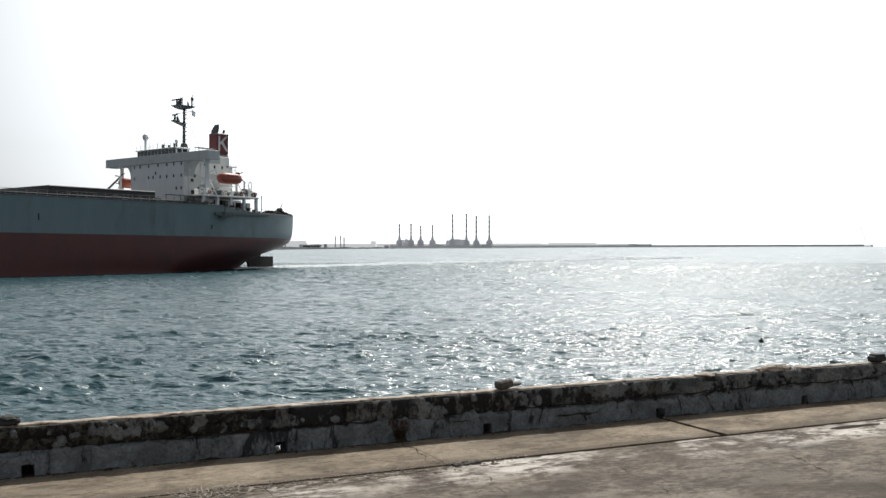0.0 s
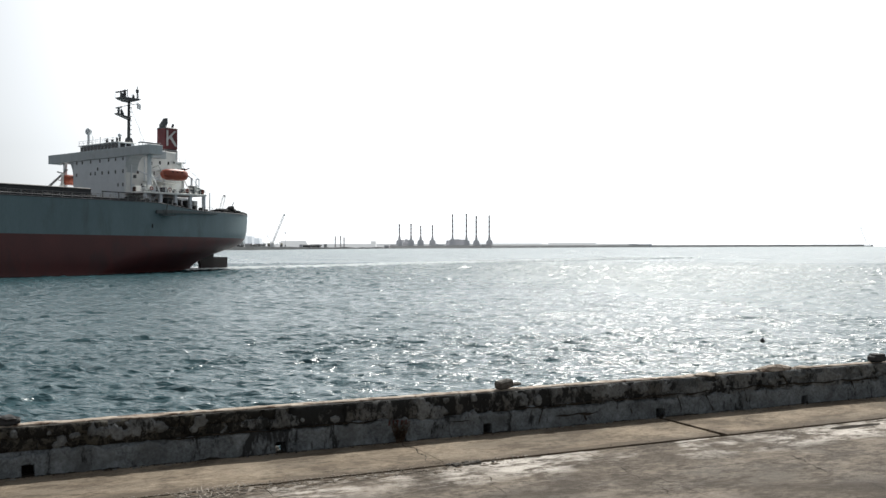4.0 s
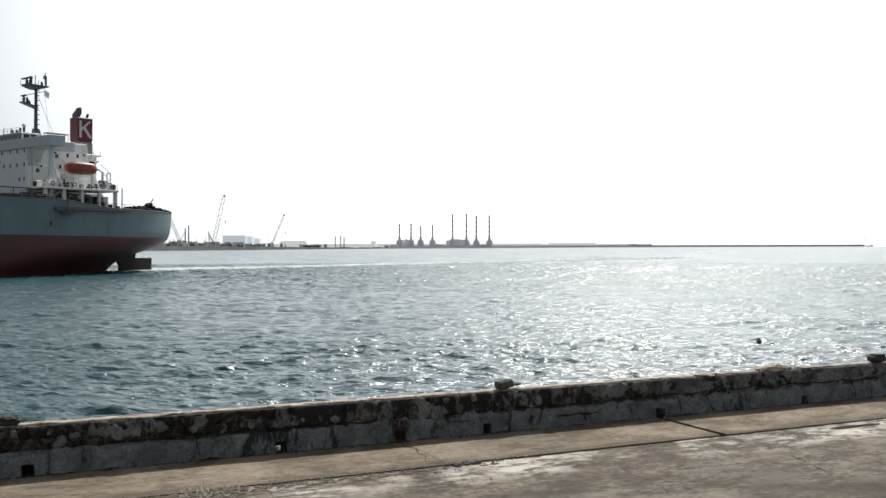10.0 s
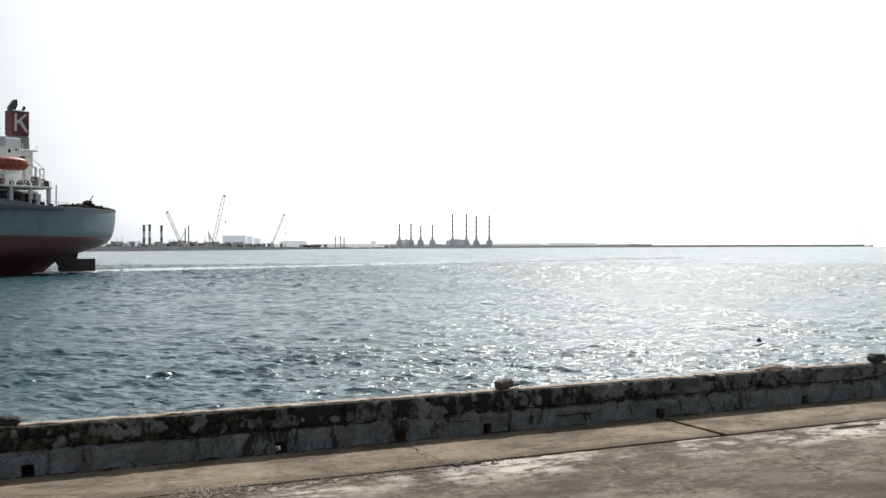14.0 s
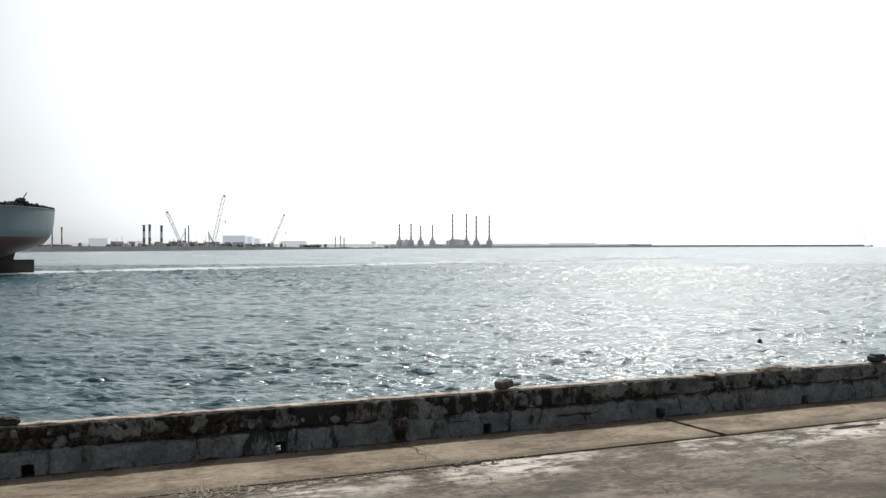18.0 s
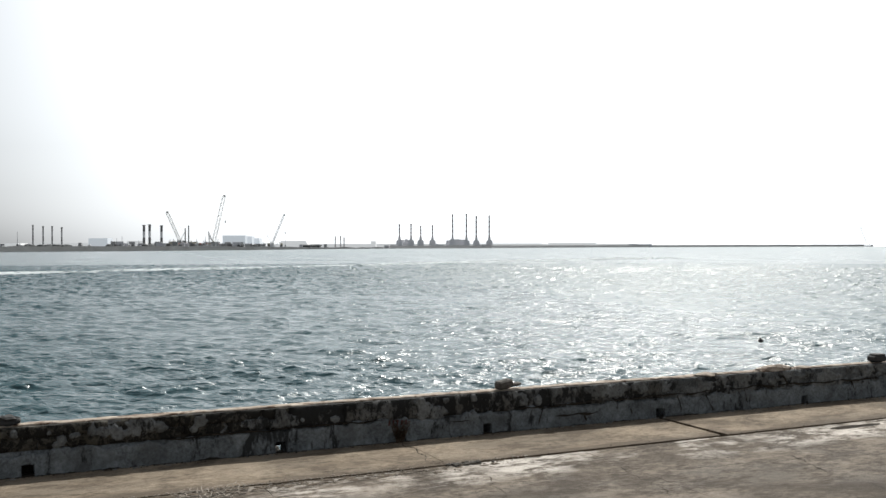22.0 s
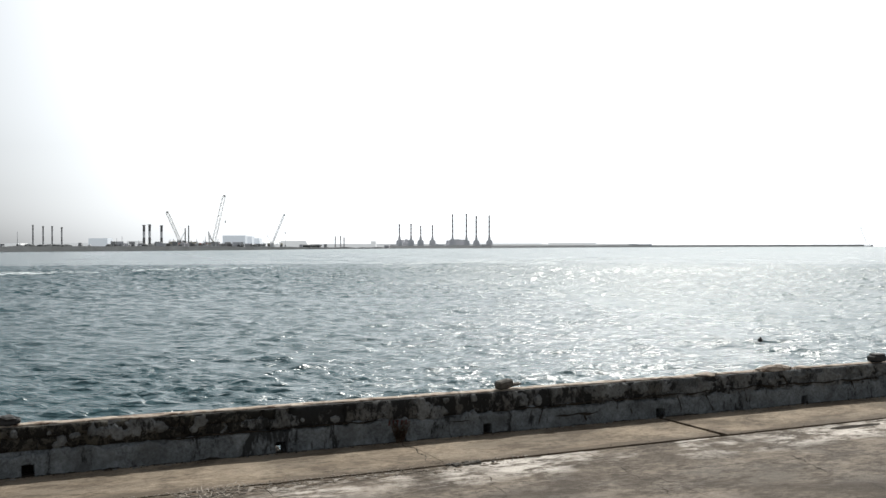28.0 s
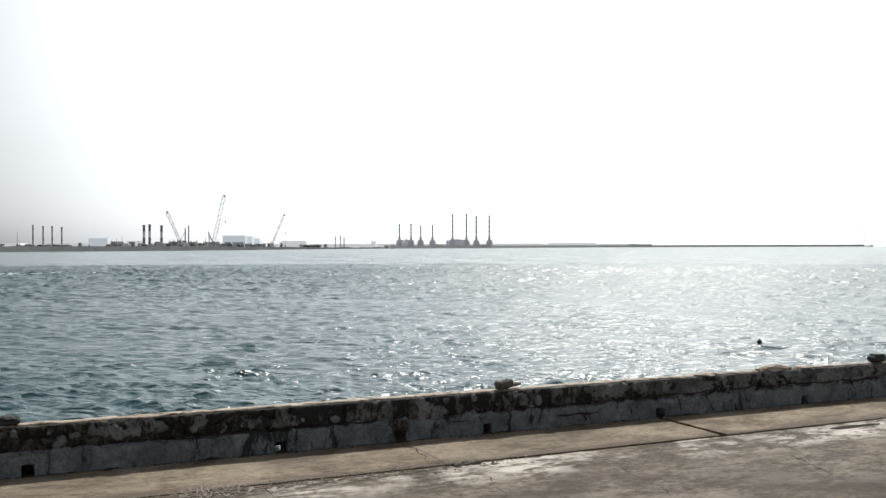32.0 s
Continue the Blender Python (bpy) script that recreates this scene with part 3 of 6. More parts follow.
for a, b in zip(HOLES, HOLES[1:]):
    # lower course between the drain holes, and a lintel stone over each hole
    cuts = [a + 0.06, a + 0.06 + 0.9 + random.uniform(-0.2, 0.2), b - 0.06 - 0.75 + random.uniform(-0.2, 0.2), b - 0.06]
    for k in range(3):
        block(cuts[k] + 0.003, cuts[k + 1] - 0.003, 0.0, COURSE - 0.006, k + a, M_wall, -0.004)
    block(a - 0.06, a + 0.06, 0.12, COURSE - 0.006, a + 9, M_wall, -0.004)
    if a < 1.0:
        # older, smaller stones with open joints at this end
        for row, (za, zb) in enumerate(((COURSE, 0.394), (0.397, TOP))):
            at, end = a + 0.1 - 0.1 * row, b + (0.1 if b > 1.0 else 0.1 - 0.1 * row)
            while at < end - 0.05:
                to = min(at + random.uniform(0.14, 0.32), end)
                if end - to < 0.1:
                    to = end
                block(at + 0.0015, to - 0.0015, za, zb, at + 60, M_wall_stone, random.uniform(-0.008, 0.008), 0.03)
                at = to
        n_up = 0
    else:
        n_up = 3
    cuts = [a + (b - a) * k / max(n_up, 1) + (random.uniform(-0.2, 0.2) if 0 < k < n_up else 0.1) for k in range(n_up + 1)]
    for k in range(n_up):
        block(cuts[k] + 0.0015, cuts[k + 1] - 0.0015, COURSE, TOP, k + a + 40, M_wall_grey if a > 6 else M_wall_up, random.uniform(-0.004, 0.008), 0.022)
    mid = (a + b) / 2 + random.uniform(-0.3, 0.3)
    render_coat(a - 0.35, mid - 0.0008, a, b)
    render_coat(mid + 0.0008, b - 0.352, a, b)

# what is left of the upper render: a thin coat that sinks behind the stone where it has fallen away
REMNANTS = (((0.02, 0.43, 0.09, 0.11), (0.36, 0.43, 0.07, 0.06), (0.46, 0.35, 0.14, 0.12), (0.62, 0.39, 0.13, 0.06), (0.80, 0.44, 0.14, 0.14), (0.91, 0.41, 0.12, 0.12), (1.22, 0.415, 0.52, 0.19),
                                  (1.05, 0.35, 0.12, 0.09), (1.93, 0.44, 0.16, 0.10), (1.85, 0.36, 0.10, 0.08), (2.55, 0.36, 0.36, 0.13), (2.95, 0.36, 0.32, 0.14), (2.86, 0.46, 0.12, 0.10), (3.5, 0.35, 0.13, 0.07), (3.82, 0.46, 0.10, 0.13),
                                  (4.12, 0.36, 0.12, 0.07), (4.62, 0.46, 0.16, 0.15), (4.80, 0.31, 0.40, 0.17), (4.98, 0.46, 0.09, 0.08), (5.35, 0.46, 0.10, 0.09), (5.9, 0.47, 0.16, 0.12), (6.05, 0.39, 0.18, 0.17), (6.3, 0.36, 0.10, 0.12),
                                  (6.55, 0.47, 0.10, 0.11), (7.38, 0.44, 0.62, 0.15), (7.95, 0.46, 0.22, 0.13)))


def upper_coat(x0, x1):
    bm = B()
    nx, nz = int((x1 - x0) / 0.014), 18
    grid = []
    for j in range(nz + 1):
        row = []
        for i in range(nx + 1):
            x, z = x0 + (x1 - x0) * i / nx, 0.25 + (TOP - 0.25) * j / nz
            f = -0.34 + 0.42 * noise.noise(Vector((x * 2.6, z * 4.0, 11))) + 0.36 * noise.noise(Vector((x * 7.5, z * 9.0, 12))) + 0.22 * noise.noise(Vector((x * 21, z * 24, 13))) + (0.36 if x > 8.3 else 0.12 if x > 6.5 else 0.0)
            for bx, bz, bw, bh in REMNANTS:
                if abs(x - bx) < bw:
                    u = ((x - bx) / (bw * 0.5)) ** 2 + ((z - bz) / (bh * 0.55)) ** 2
                    f += 0.62 * math.exp(-u * u * 0.6)
            y = 0.030 - 0.052 * min(max(f / 0.14 + 0.5, 0.0), 1.0) + 0.005 * noise.noise(Vector((x * 9, z * 9, 14)))
            row.append(bm.verts.new((x, y, z)))
        grid.append(row)
    for j in range(nz):
        for i in range(nx):
            bm.faces.new((grid[j][i], grid[j][i + 1], grid[j + 1][i + 1], grid[j + 1][i])).smooth = True
    part("upper_render", bm, M_patch, wall, "last flakes of grey render on the upper stones")


for k in range(7):
    upper_coat(-1.2 + 2.3 * k + 0.001, -1.2 + 2.3 * (k + 1) - 0.001)

core = box(B(), HOLES[0] - 40, HOLES[0] - 0.1, 0.004, WALL_T, 0.0, TOP)
box(core, HOLES[-1] + 0.1, HOLES[-1] + 200, 0.004, WALL_T, 0.0, TOP)
part("plain_stretch", core, M_wall_up, wall)
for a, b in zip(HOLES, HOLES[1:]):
    # dark strip behind the render's foot: contact shade put in as colour
    part("foot_gap", box(B(), a + 0.062, b - 0.062, -0.012, -0.004, -0.01, 0.035), M_grit_shade, wall, "dark strip painting the shade at the foot of the render")
    part("wall_back", box(B(), a + 0.06, b - 0.06, WALL_T - 0.015, WALL_T + 0.01, -0.083, TOP), M_wall_up, wall)
for a in HOLES:
    # added dark plate closes each drain so it reads black; one keeps a chink
    part("wall_back", box(B(), a - (0.02 if abs(a - 2.845) < 0.1 else 0.06), a + 0.06, WALL_T - 0.015, WALL_T + 0.01, 0.05 if abs(a - 2.845) < 0.1 else -0.083, TOP), M_grit_shade, wall)
    part("drain_floor", lump(box(B(), a - 0.058, a + 0.058, 0.0, 0.355, -0.083, -0.004), (a + 0.02, 0.26, 0.0), 0.035, 0.05, 0.03, a, 0.4), M_rock, wall, "silted floor of the drain")
for k in range(5):
    x = 4.18 + 0.055 * k
    part("paint_mark", prism(B(), [(x, 0.215), (x + 0.014, 0.215), (x + 0.026, 0.275), (x + 0.012, 0.275)], "y", -0.040, -0.01), M_graffiti, wall, "faded red painted mark")


def wall_crack(x0, z0, x1, z1, seed, width):
    """An open black crack in the wall's face with ragged lips."""
    bm = B()
    length = math.hypot(x1 - x0, z1 - z0)
    n, dx, dz = max(4, int(length / 0.03)), (x1 - x0) / length, (z1 - z0) / length
    rims = []
    for k in range(n + 1):
        u = k / n
        wob = 0.035 * noise.noise(Vector((u * length * 3, seed, 1))) + 0.012 * noise.noise(Vector((u * length * 14, seed, 4)))
        w = width * max(0.12, 0.55 + 1.3 * noise.noise(Vector((u * length * 5, seed, 7)))) * min(1.0, 6 * u + 0.1, 6 * (1 - u) + 0.1)
        x, z = x0 + (x1 - x0) * u - wob * dz, z0 + (z1 - z0) * u + wob * dx
        rims.append([bm.verts.new((x + s * w * dz, y, z - s * w * dx)) for s, y in ((1, -0.034), (-1, -0.034), (-1, 0.0), (1, 0.0))])
    for a, b in zip(rims, rims[1:]):
        for i in range(4):
            bm.faces.new((a[i], b[i], b[(i + 1) % 4], a[(i + 1) % 4]))
    part("crack", bm, M_grit_shade, wall)


for k, (xa, za, xb, zb, w) in enumerate(((7.3, 0.30, 9.3, 0.315, 0.011), (9.5, 0.33, 12.6, 0.30, 0.014), (9.75, 0.33, 9.82, 0.10, 0.006), (11.9, 0.31, 11.97, 0.16, 0.008), (8.55, 0.29, 8.6, 0.05, 0.006),
                                         (10.6, 0.31, 10.5, 0.46, 0.008), (6.9, 0.16, 7.25, 0.17, 0.022), (5.0, 0.20, 5.3, 0.19, 0.008), (12.6, 0.30, 14.6, 0.27, 0.012),
                                         (1.55, 0.27, 2.75, 0.285, 0.011), (2.7, 0.287, 4.15, 0.29, 0.008), (2.55, 0.29, 2.57, 0.43, 0.006), (1.75, 0.29, 1.72, 0.38, 0.006), (5.95, 0.28, 7.3, 0.30, 0.012), (6.35, 0.26, 6.3, 0.06, 0.007),
                                         (6.55, 0.15, 7.0, 0.16, 0.016), (7.0, 0.15, 7.02, 0.05, 0.01), (7.75, 0.17, 7.77, 0.08, 0.012), (13.1, 0.24, 13.3, 0.12, 0.02), (9.05, 0.27, 9.2, 0.03, 0.012))):
    wall_crack(xa, za, xb, zb, k + 3, w)


def coping(x0, x1, seed):
    bm = B()
    nx, ny = int((x1 - x0) / 0.07), 6
    rows = []
    for j in range(ny + 1):
        row = []
        for i in range(nx + 1):
            x = x0 + (x1 - x0) * i / nx
            front = 0.06 + 0.07 * noise.noise(Vector((x * 1.9, 4, 7))) + 0.03 * noise.noise(Vector((x * 9, 4, 7)))
            y = front + (WALL_T + 0.018 - front) * j / ny
            z = TOP + 0.016 + 0.006 * noise.noise(Vector((x * 2.2, y * 6, seed))) + 0.010 * noise.noise(Vector((x * 7, y * 9, seed + 3)))
            if j in (0, ny):
                z -= 0.011 + 0.008 * abs(noise.noise(Vector((x * 12, j, seed))))
                y += 0.012 * noise.noise(Vector((x * 8, 2, seed)))
            row.append(bm.verts.new((x, y, z)))
        rows.append(row)
    for j in range(ny):
        for i in range(nx):
            bm.faces.new((rows[j][i], rows[j][i + 1], rows[j + 1][i + 1], rows[j + 1][i])).smooth = True
    for row in (rows[0], rows[-1]):
        low = [bm.verts.new((v.co.x, v.co.y + (0.006 if row is rows[0] else -0.006), TOP - 0.004)) for v in row]
        for i in range(nx):
            bm.faces.new((row[i], row[i + 1], low[i + 1], low[i]))
    return part("coping", bm, M_cope, wall)


for i in range(-4, 9):
    coping(0.4 + 2.6 * i + 0.002, 0.4 + 2.6 * (i + 1) - 0.002, i)


# ---- the cargo ship: x forward, y to port, z up from the waterline, origin under the mast ----
ship = thing("cargo_ship", "grey bulk carrier with red bottom and white deckhouse under way", "ship")
DECK = 14.35
ZL = [-2.0, -0.5, 0.5, 1.5, 2.6, 3.6, 4.6, 5.6, 6.5, 7.5, 9.0, 10.5, 12.0, 13.4, DECK + 0.05]


def half_breadth_row(z):
    xe = np.interp(z, [-2, 0, 1, 3, 4.6, 5.4, 6.5, 8, 10, 12, 14.4], [-16.3, -16.5, -17.0, -18.8, -23.0, -26.3, -28.9, -30.5, -31.3, -31.5, -31.6])
    xs = np.interp(z, [0, 4.6, 7.5, 10, 14.4], [22, 12, 13, 14, 14])
    m = np.interp(z, [0, 4.6, 7.5, 10], [1.0, 1.85, 2.0, 2.0])
    p = np.interp(z, [0, 4.6, 6.5, 8, 10, 14.4], [0.70, 0.47, 0.465, 0.48, 0.51, 0.52])
    row = []
    for i in range(27):
        u = (i / 26.0) ** 2
        row.append((xe + (xs - xe) * u, 22.0 * (1 - (1 - u) ** m) ** p))
    for x in (60, 120, 190):
        row.append((x, 22.0))
    tip = 226 + 0.35 * max(z, 0)
    for i in range(1, 11):
        u = i / 10.0
        row.append((190 + (tip - 190) * u, 22.0 * max(1 - u ** 2.4, 0) ** 0.75))
    return row


def rail_y(x, z=14.35):
    """Half breadth of the hull at one station."""
    row = half_breadth_row(z)
    return float(np.interp(x, [q[0] for q in row], [q[1] for q in row]))


def sheer(x):
    """How far the rail drops from the main deck to the poop."""
    u = min(max((9.0 - x) / 16.0, 0.0), 1.0)
    return -1.25 * u * u * (3 - 2 * u)


def hull_shell():
    bm = B()
    rows = {}
    for side in (1, -1):
        for z in ZL:
            rows[side, z] = [bm.verts.new((x, side * y, z + sheer(x) * max(0.0, z - 11.0) / 3.4)) for x, y in half_breadth_row(z)]
        for za, zb in zip(ZL, ZL[1:]):
            a, b = rows[side, za], rows[side, zb]
            for i in range(len(a) - 1):
                f = bm.faces.new((a[i], a[i + 1], b[i + 1], b[i]))
                f.smooth = True
                f.material_index = 1 if zb <= 7.5 else 0
    bmesh.ops.remove_doubles(bm, verts=bm.verts, dist=0.01)
    return bm


part("hull", hull_shell(), [M_hull, M_red], ship, "grey topsides over a dark red bottom")
deck_bm = B()
edge = half_breadth_row(DECK)
da, db = [deck_bm.verts.new((x, y - 0.02, DECK - 0.25 + sheer(x))) for x, y in edge[1:-1]], [deck_bm.verts.new((x, -y + 0.02, DECK - 0.25 + sheer(x))) for x, y in edge[1:-1]]
for i in range(len(da) - 1):
    deck_bm.faces.new((da[i], da[i + 1], db[i + 1], db[i]))
part("deck", deck_bm, M_deck, ship, "red-brown painted main deck")


def top_rail():
    bm = B()
    for side in (1, -1):
        pts = [(x, side * y) for x, y in half_breadth_row(DECK)]
        for (xa, ya), (xb, yb) in zip(pts, pts[1:]):
            if abs(xb - xa) + abs(yb - ya) > 0.05:
                tube(bm, (xa, ya, DECK + 0.06 + sheer(xa)), (xb, yb, DECK + 0.06 + sheer(xb)), 0.11, n=6)
    return bm


part("gunwale", top_rail(), M_dgrey, ship, "dark gunwale bar")

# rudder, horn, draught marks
part("rudder", prism(B(), [(-22.6, -0.35), (-22.6, 0.35), (-24, 0.45), (-28.6, 0.08), (-28.6, -0.08), (-24, -0.45)], "z", -3, 3.1), M_shaded_red, ship, "dark red rudder blade")
part("rudder_horn", prism(B(), [(-20.3, -3), (-24.2, -3), (-24.0, 3.3), (-24.6, 5.5), (-17.5, 5.5), (-18.2, 3.2), (-19.6, 2.4), (-20.2, 1.4)], "y", -0.5, 0.5), M_shaded_red, ship)
for x, z in ((47.8, 9.9), (8.4, 9.2)):
    part("draught_mark", box(B(), x - 0.13, x + 0.13, 22.0, 22.03, z, z + (1.25 if x > 20 else 0.8)), M_black, ship)

# hatch covers on coamings
for x0, x1 in ((18.5, 42.5), (64, 90), (98, 124), (132, 158), (166, 188)):
    coam = part("hatch_coaming", box(B(), x0 + 0.4, x1 - 0.4, -15.5, 15.5, DECK - 0.25, DECK + 1.2), M_black, ship)
    part("hatch_cover", box(B(), x0, x1, -16, 16, DECK + 1.2, DECK + 2.6, 0.12), M_hatch, coam, "dark steel hatch cover")

# ribs on the coamings and on the edges of the covers
rib_me = mesh_of("coaming_rib", box(B(), -0.09, 0.09, 0, 0.5, 0, 1.4), M_hatch)
for x0, x1 in ((18.5, 42.5), (64, 90)):
    for k in range(int((x1 - x0 - 1) / 1.3)):
        piece("coaming_rib", rib_me, ship, pose(x0 + 0.9 + 1.3 * k, 15.5, DECK - 0.25))
    for z in (1.42, 2.38):
        part("cover_rim", box(B(), x0 + 0.1, x1 - 0.1, 16.0, 16.12, DECK + z - 0.07, DECK + z + 0.07), M_hatch, ship)
    for k in range(9):
        part("cover_cleat", box(B(), x0 + 1.4 + 2.6 * k, x0 + 1.8 + 2.6 * k, 16.0, 16.2, DECK + 1.0, DECK + 1.5, 0.03), M_dgrey, ship)
# guard rails along the side
post_me = mesh_of("rail_post", box(B(), -0.045, 0.045, -0.045, 0.045, 0, 1.1), M_pile)
for side in (21.8, -21.8):
    for k in range(44):
        piece("rail_post", post_me, ship, pose(8.0 + 2.0 * k, side, DECK + 0.1))
    for z in (0.4, 0.75, 1.1):
        part("rail_bar", tube(B(), (8, side, DECK + 0.1 + z), (95, side, DECK + 0.1 + z), 0.035, n=5), M_pile, ship)

# deckhouse
HF, HW, HS = 6.3, 9.35, 11.3        # front, port side and starboard side of the house
house = part("deckhouse", box(B(), -6.6, HF, -HS, HW, DECK - 1.3, 26.6, 0.06), M_white, ship, "white painted deckhouse block")
part("engine_casing", box(B(), -12.4, -6.5, -3.4, 3.4, DECK - 1.3, 25.3, 0.06), M_white, ship, "white engine casing behind the deckhouse")
# separate greyer panel, so the front comes out darker than the side
part("front_bulkhead", box(B(), HF - 0.01, HF + 0.05, -HS + 0.03, HW - 0.03, DECK - 0.2, 26.5), M_lgrey, house, "pale grey front bulkhead")
win_me = mesh_of("porthole", box(B(), 0, 0.09, -0.24, 0.24, -0.38, 0.38, 0.05), M_glass)
for z, ys in ((24.3, (-10.0, -7.7, -4.2, -0.5, 2.95, 5.6, 8.45)), (21.6, (-10.0, -4.2, -2.4, 0.4, 2.95, 5.6, 8.45)), (18.75, (6.6, 8.45))):
    for y in ys:
        piece("porthole", win_me, house, pose(HF + 0.03, y * 0.985, z))
piece("porthole", win_me, house, pose(HF + 0.03, -1.4, 22.55))
for x, z in ((3.4, 21.6), (-0.6, 21.6), (-4.4, 24.0), (-2.2, 24.0), (2.4, 18.7), (-1.5, 18.7)):
    piece("side_porthole", win_me, house, pose(x, HW - 0.02, z, 0, 0, 90))

# bridge deck with wings and curved brackets
wing_bm = B()
box(wing_bm, 3.5, HF + 0.35, -21.6, 18.4, 24.75, 26.75, 0.05)
box(wing_bm, -3.5, 3.6, -HS - 0.5, HW + 0.5, 24.9, 26.7, 0.05)
part("bridge_wing", wing_bm, M_mgrey, ship, "grey bridge wings spanning the ship's beam")
for s in (1, -1):
    hw = HW if s > 0 else HS
    arc = [(s * hw, 24.75), (s * (hw + 2.6), 24.75)] + [(s * (hw + 2.6 - 2.6 * math.sin(a)), 24.75 - 3.4 * (1 - math.cos(a))) for a in np.linspace(0.15, math.pi / 2, 7)]
    part("wing_bracket", prism(B(), arc, "x", 3.5, HF + 0.1), M_mgrey, ship)
    part("wing_pillar", box(B(), 4.4, 5.2, (15.6 if s > 0 else -17.4) - 0.24, (15.6 if s > 0 else -17.4) + 0.24, DECK - 1.2, 24.76, 0.05), M_lgrey, ship)
wheel = part("wheelhouse", box(B(), 0.8, 4.6, -11.4, 3.9, 26.74, 28.3, 0.05), M_lgrey, ship, "pale grey wheelhouse with a band of dark windows")
pane_me = mesh_of("pane", prism(B(), [(-0.55, -0.62), (0.55, -0.62), (0.61, 0.5), (-0.61, 0.5)], "x", 0, 0.07), M_glass)
for k in range(11):
    piece("pane", pane_me, wheel, pose(4.58, -10.65 + 1.38 * k, 27.66))
for k in range(2):
    piece("pane", pane_me, wheel, pose(3.6 - 1.5 * k, 3.88, 27.66, 0, 0, 90))
part("wheelhouse_roof", box(B(), 0.3, 5.0, -11.7, 4.2, 28.28, 28.5, 0.05), M_white, ship, "white wheelhouse roof with a deep rim")
part("chart_room", prism(B(), [(-3.4, 26.6), (0.9, 26.6), (0.9, 28.15), (-1.4, 28.0), (-3.4, 27.5)], "y", -8.0, 1.6), M_lgrey, ship, "pale grey chart room behind the wheelhouse")
for y in np.arange(-11.2, 4.2, 1.7):
    part("roof_stanchion", tube(B(), (5.0, y, 28.5), (5.0, y, 29.4), 0.035, n=4), M_dgrey, ship)
for z in (28.95, 29.4):
    part("roof_handrail", tube(B(), (5.0, -11.4, z), (5.0, 4.0, z), 0.03, n=4), M_dgrey, ship)
part("wing_canopy", box(B(), -3.4, 1.4, 6.3, 8.0, 28.36, 28.5, 0.03), M_dgrey, ship, "flat dark canopy over the bridge wing")
for x in (-3.2, -1.0, 1.2):
    for y in (6.5, 7.8):
        part("canopy_post", tube(B(), (x, y, 26.6), (x, y, 28.4), 0.06), M_dgrey, ship)

# radar mast
mast = part("radar_mast", tube(B(), (-0.5, 0, 26.6), (-0.5, 0, 38.6), 0.40, 0.28, 10), M_dgrey, ship, "dark grey radar mast")
part("mast_foot", prism(B(), [(-2.3, 26.6), (0.7, 26.6), (0.0, 30.0), (-1.0, 30.0)], "y", -0.5, 0.5), M_dgrey, mast)
part("upper_platform", prism(B(), [(-2.7, 38.95), (2.1, 38.95), (1.6, 38.6), (0.1, 38.2), (-1.1, 38.2), (-2.4, 38.65)], "y", -1.5, 1.5), M_dgrey, mast)
part("lower_platform", prism(B(), [(-0.6, 34.6), (2.7, 35.3), (2.7, 35.05), (-0.6, 34.1)], "y", -0.7, 0.7), M_dgrey, mast)
for x, z in ((1.5, 38.9), (2.1, 35.2)):
    sc = part("radar_scanner", box(B(), x - 0.22, x + 0.22, -0.22, 0.22, z, z + 1.2, 0.08), M_dgrey, mast)
    part("scanner_bar", box(B(), x - 0.25, x + 0.25, -2.0 if z > 38 else -1.0, 2.0 if z > 38 else 1.0, z + 1.25, z + 1.5, 0.05), M_dgrey, sc)
part("aerial", tube(B(), (-1.6, 1.6, 39.2), (-1.6, 1.6, 41.6), 0.11, n=6), M_dgrey, mast)
part("aerial", tube(B(), (-1.2, -1.6, 39.2), (-1.2, -1.6, 41.4), 0.09, n=6), M_dgrey, mast)
part("signal_lamp", box(B(), -1.9, -1.3, 1.3, 1.9, 40.2, 41.0, 0.1), M_dgrey, mast)
for x, y, z, w, h in ((0.9, 0.6, 39.0, 0.22, 1.5), (0.5, -0.5, 39.0, 0.18, 1.1), (1.9, 0.9, 39.0, 0.2, 0.6), (-2.5, 0.3, 39.0, 0.16, 2.1), (-2.1, -0.6, 39.0, 0.2, 0.9), (1.5, 0.2, 35.2, 0.2, 0.9), (2.4, 0.4, 35.2, 0.16, 0.7), (0.8, -0.4, 34.9, 0.25, 0.7)):
    unit = part("mast_fitting", box(B(), x - w, x + w, y - w, y + w, z, z + h, 0.06), M_dgrey, mast)
    part("bracket_arm", tube(B(), (x, y, z + h * 0.6), (x + 0.6, y + 0.4, z + h * 0.85), 0.06, n=5), M_dgrey, unit)
    part("glass_lamp", ball(B(), (x, y, z + h + 0.14), 0.16, 0.16, 0.18, 8, 6), M_lgrey, unit)
part("yard_arm", tube(B(), (-0.5, -3.2, 37.4), (-0.5, 3.2, 37.4), 0.09, 0.07, 6), M_dgrey, mast)
part("mast_stay", tube(B(), (-0.8, -0.3, 36.8), (-3.0, -3.8, 27.0), 0.035, n=4), M_dgrey, mast)
part("mast_stay", tube(B(), (-0.8, 0.3, 36.8), (-3.0, 3.8, 27.0), 0.035, n=4), M_dgrey, mast)
for k in range(9):
    part("rung", box(B(), -0.9, -0.1, 0.3, 0.75, 29.8 + k, 29.92 + k), M_dgrey, mast)
for x in (-2.0, 0.0, 2.0):
    for y in (-1.9, 1.9):
        part("platform_post", tube(B(), (x * 0.9, y, 38.9), (x * 0.9, y, 39.9), 0.05, n=5), M_dgrey, mast)
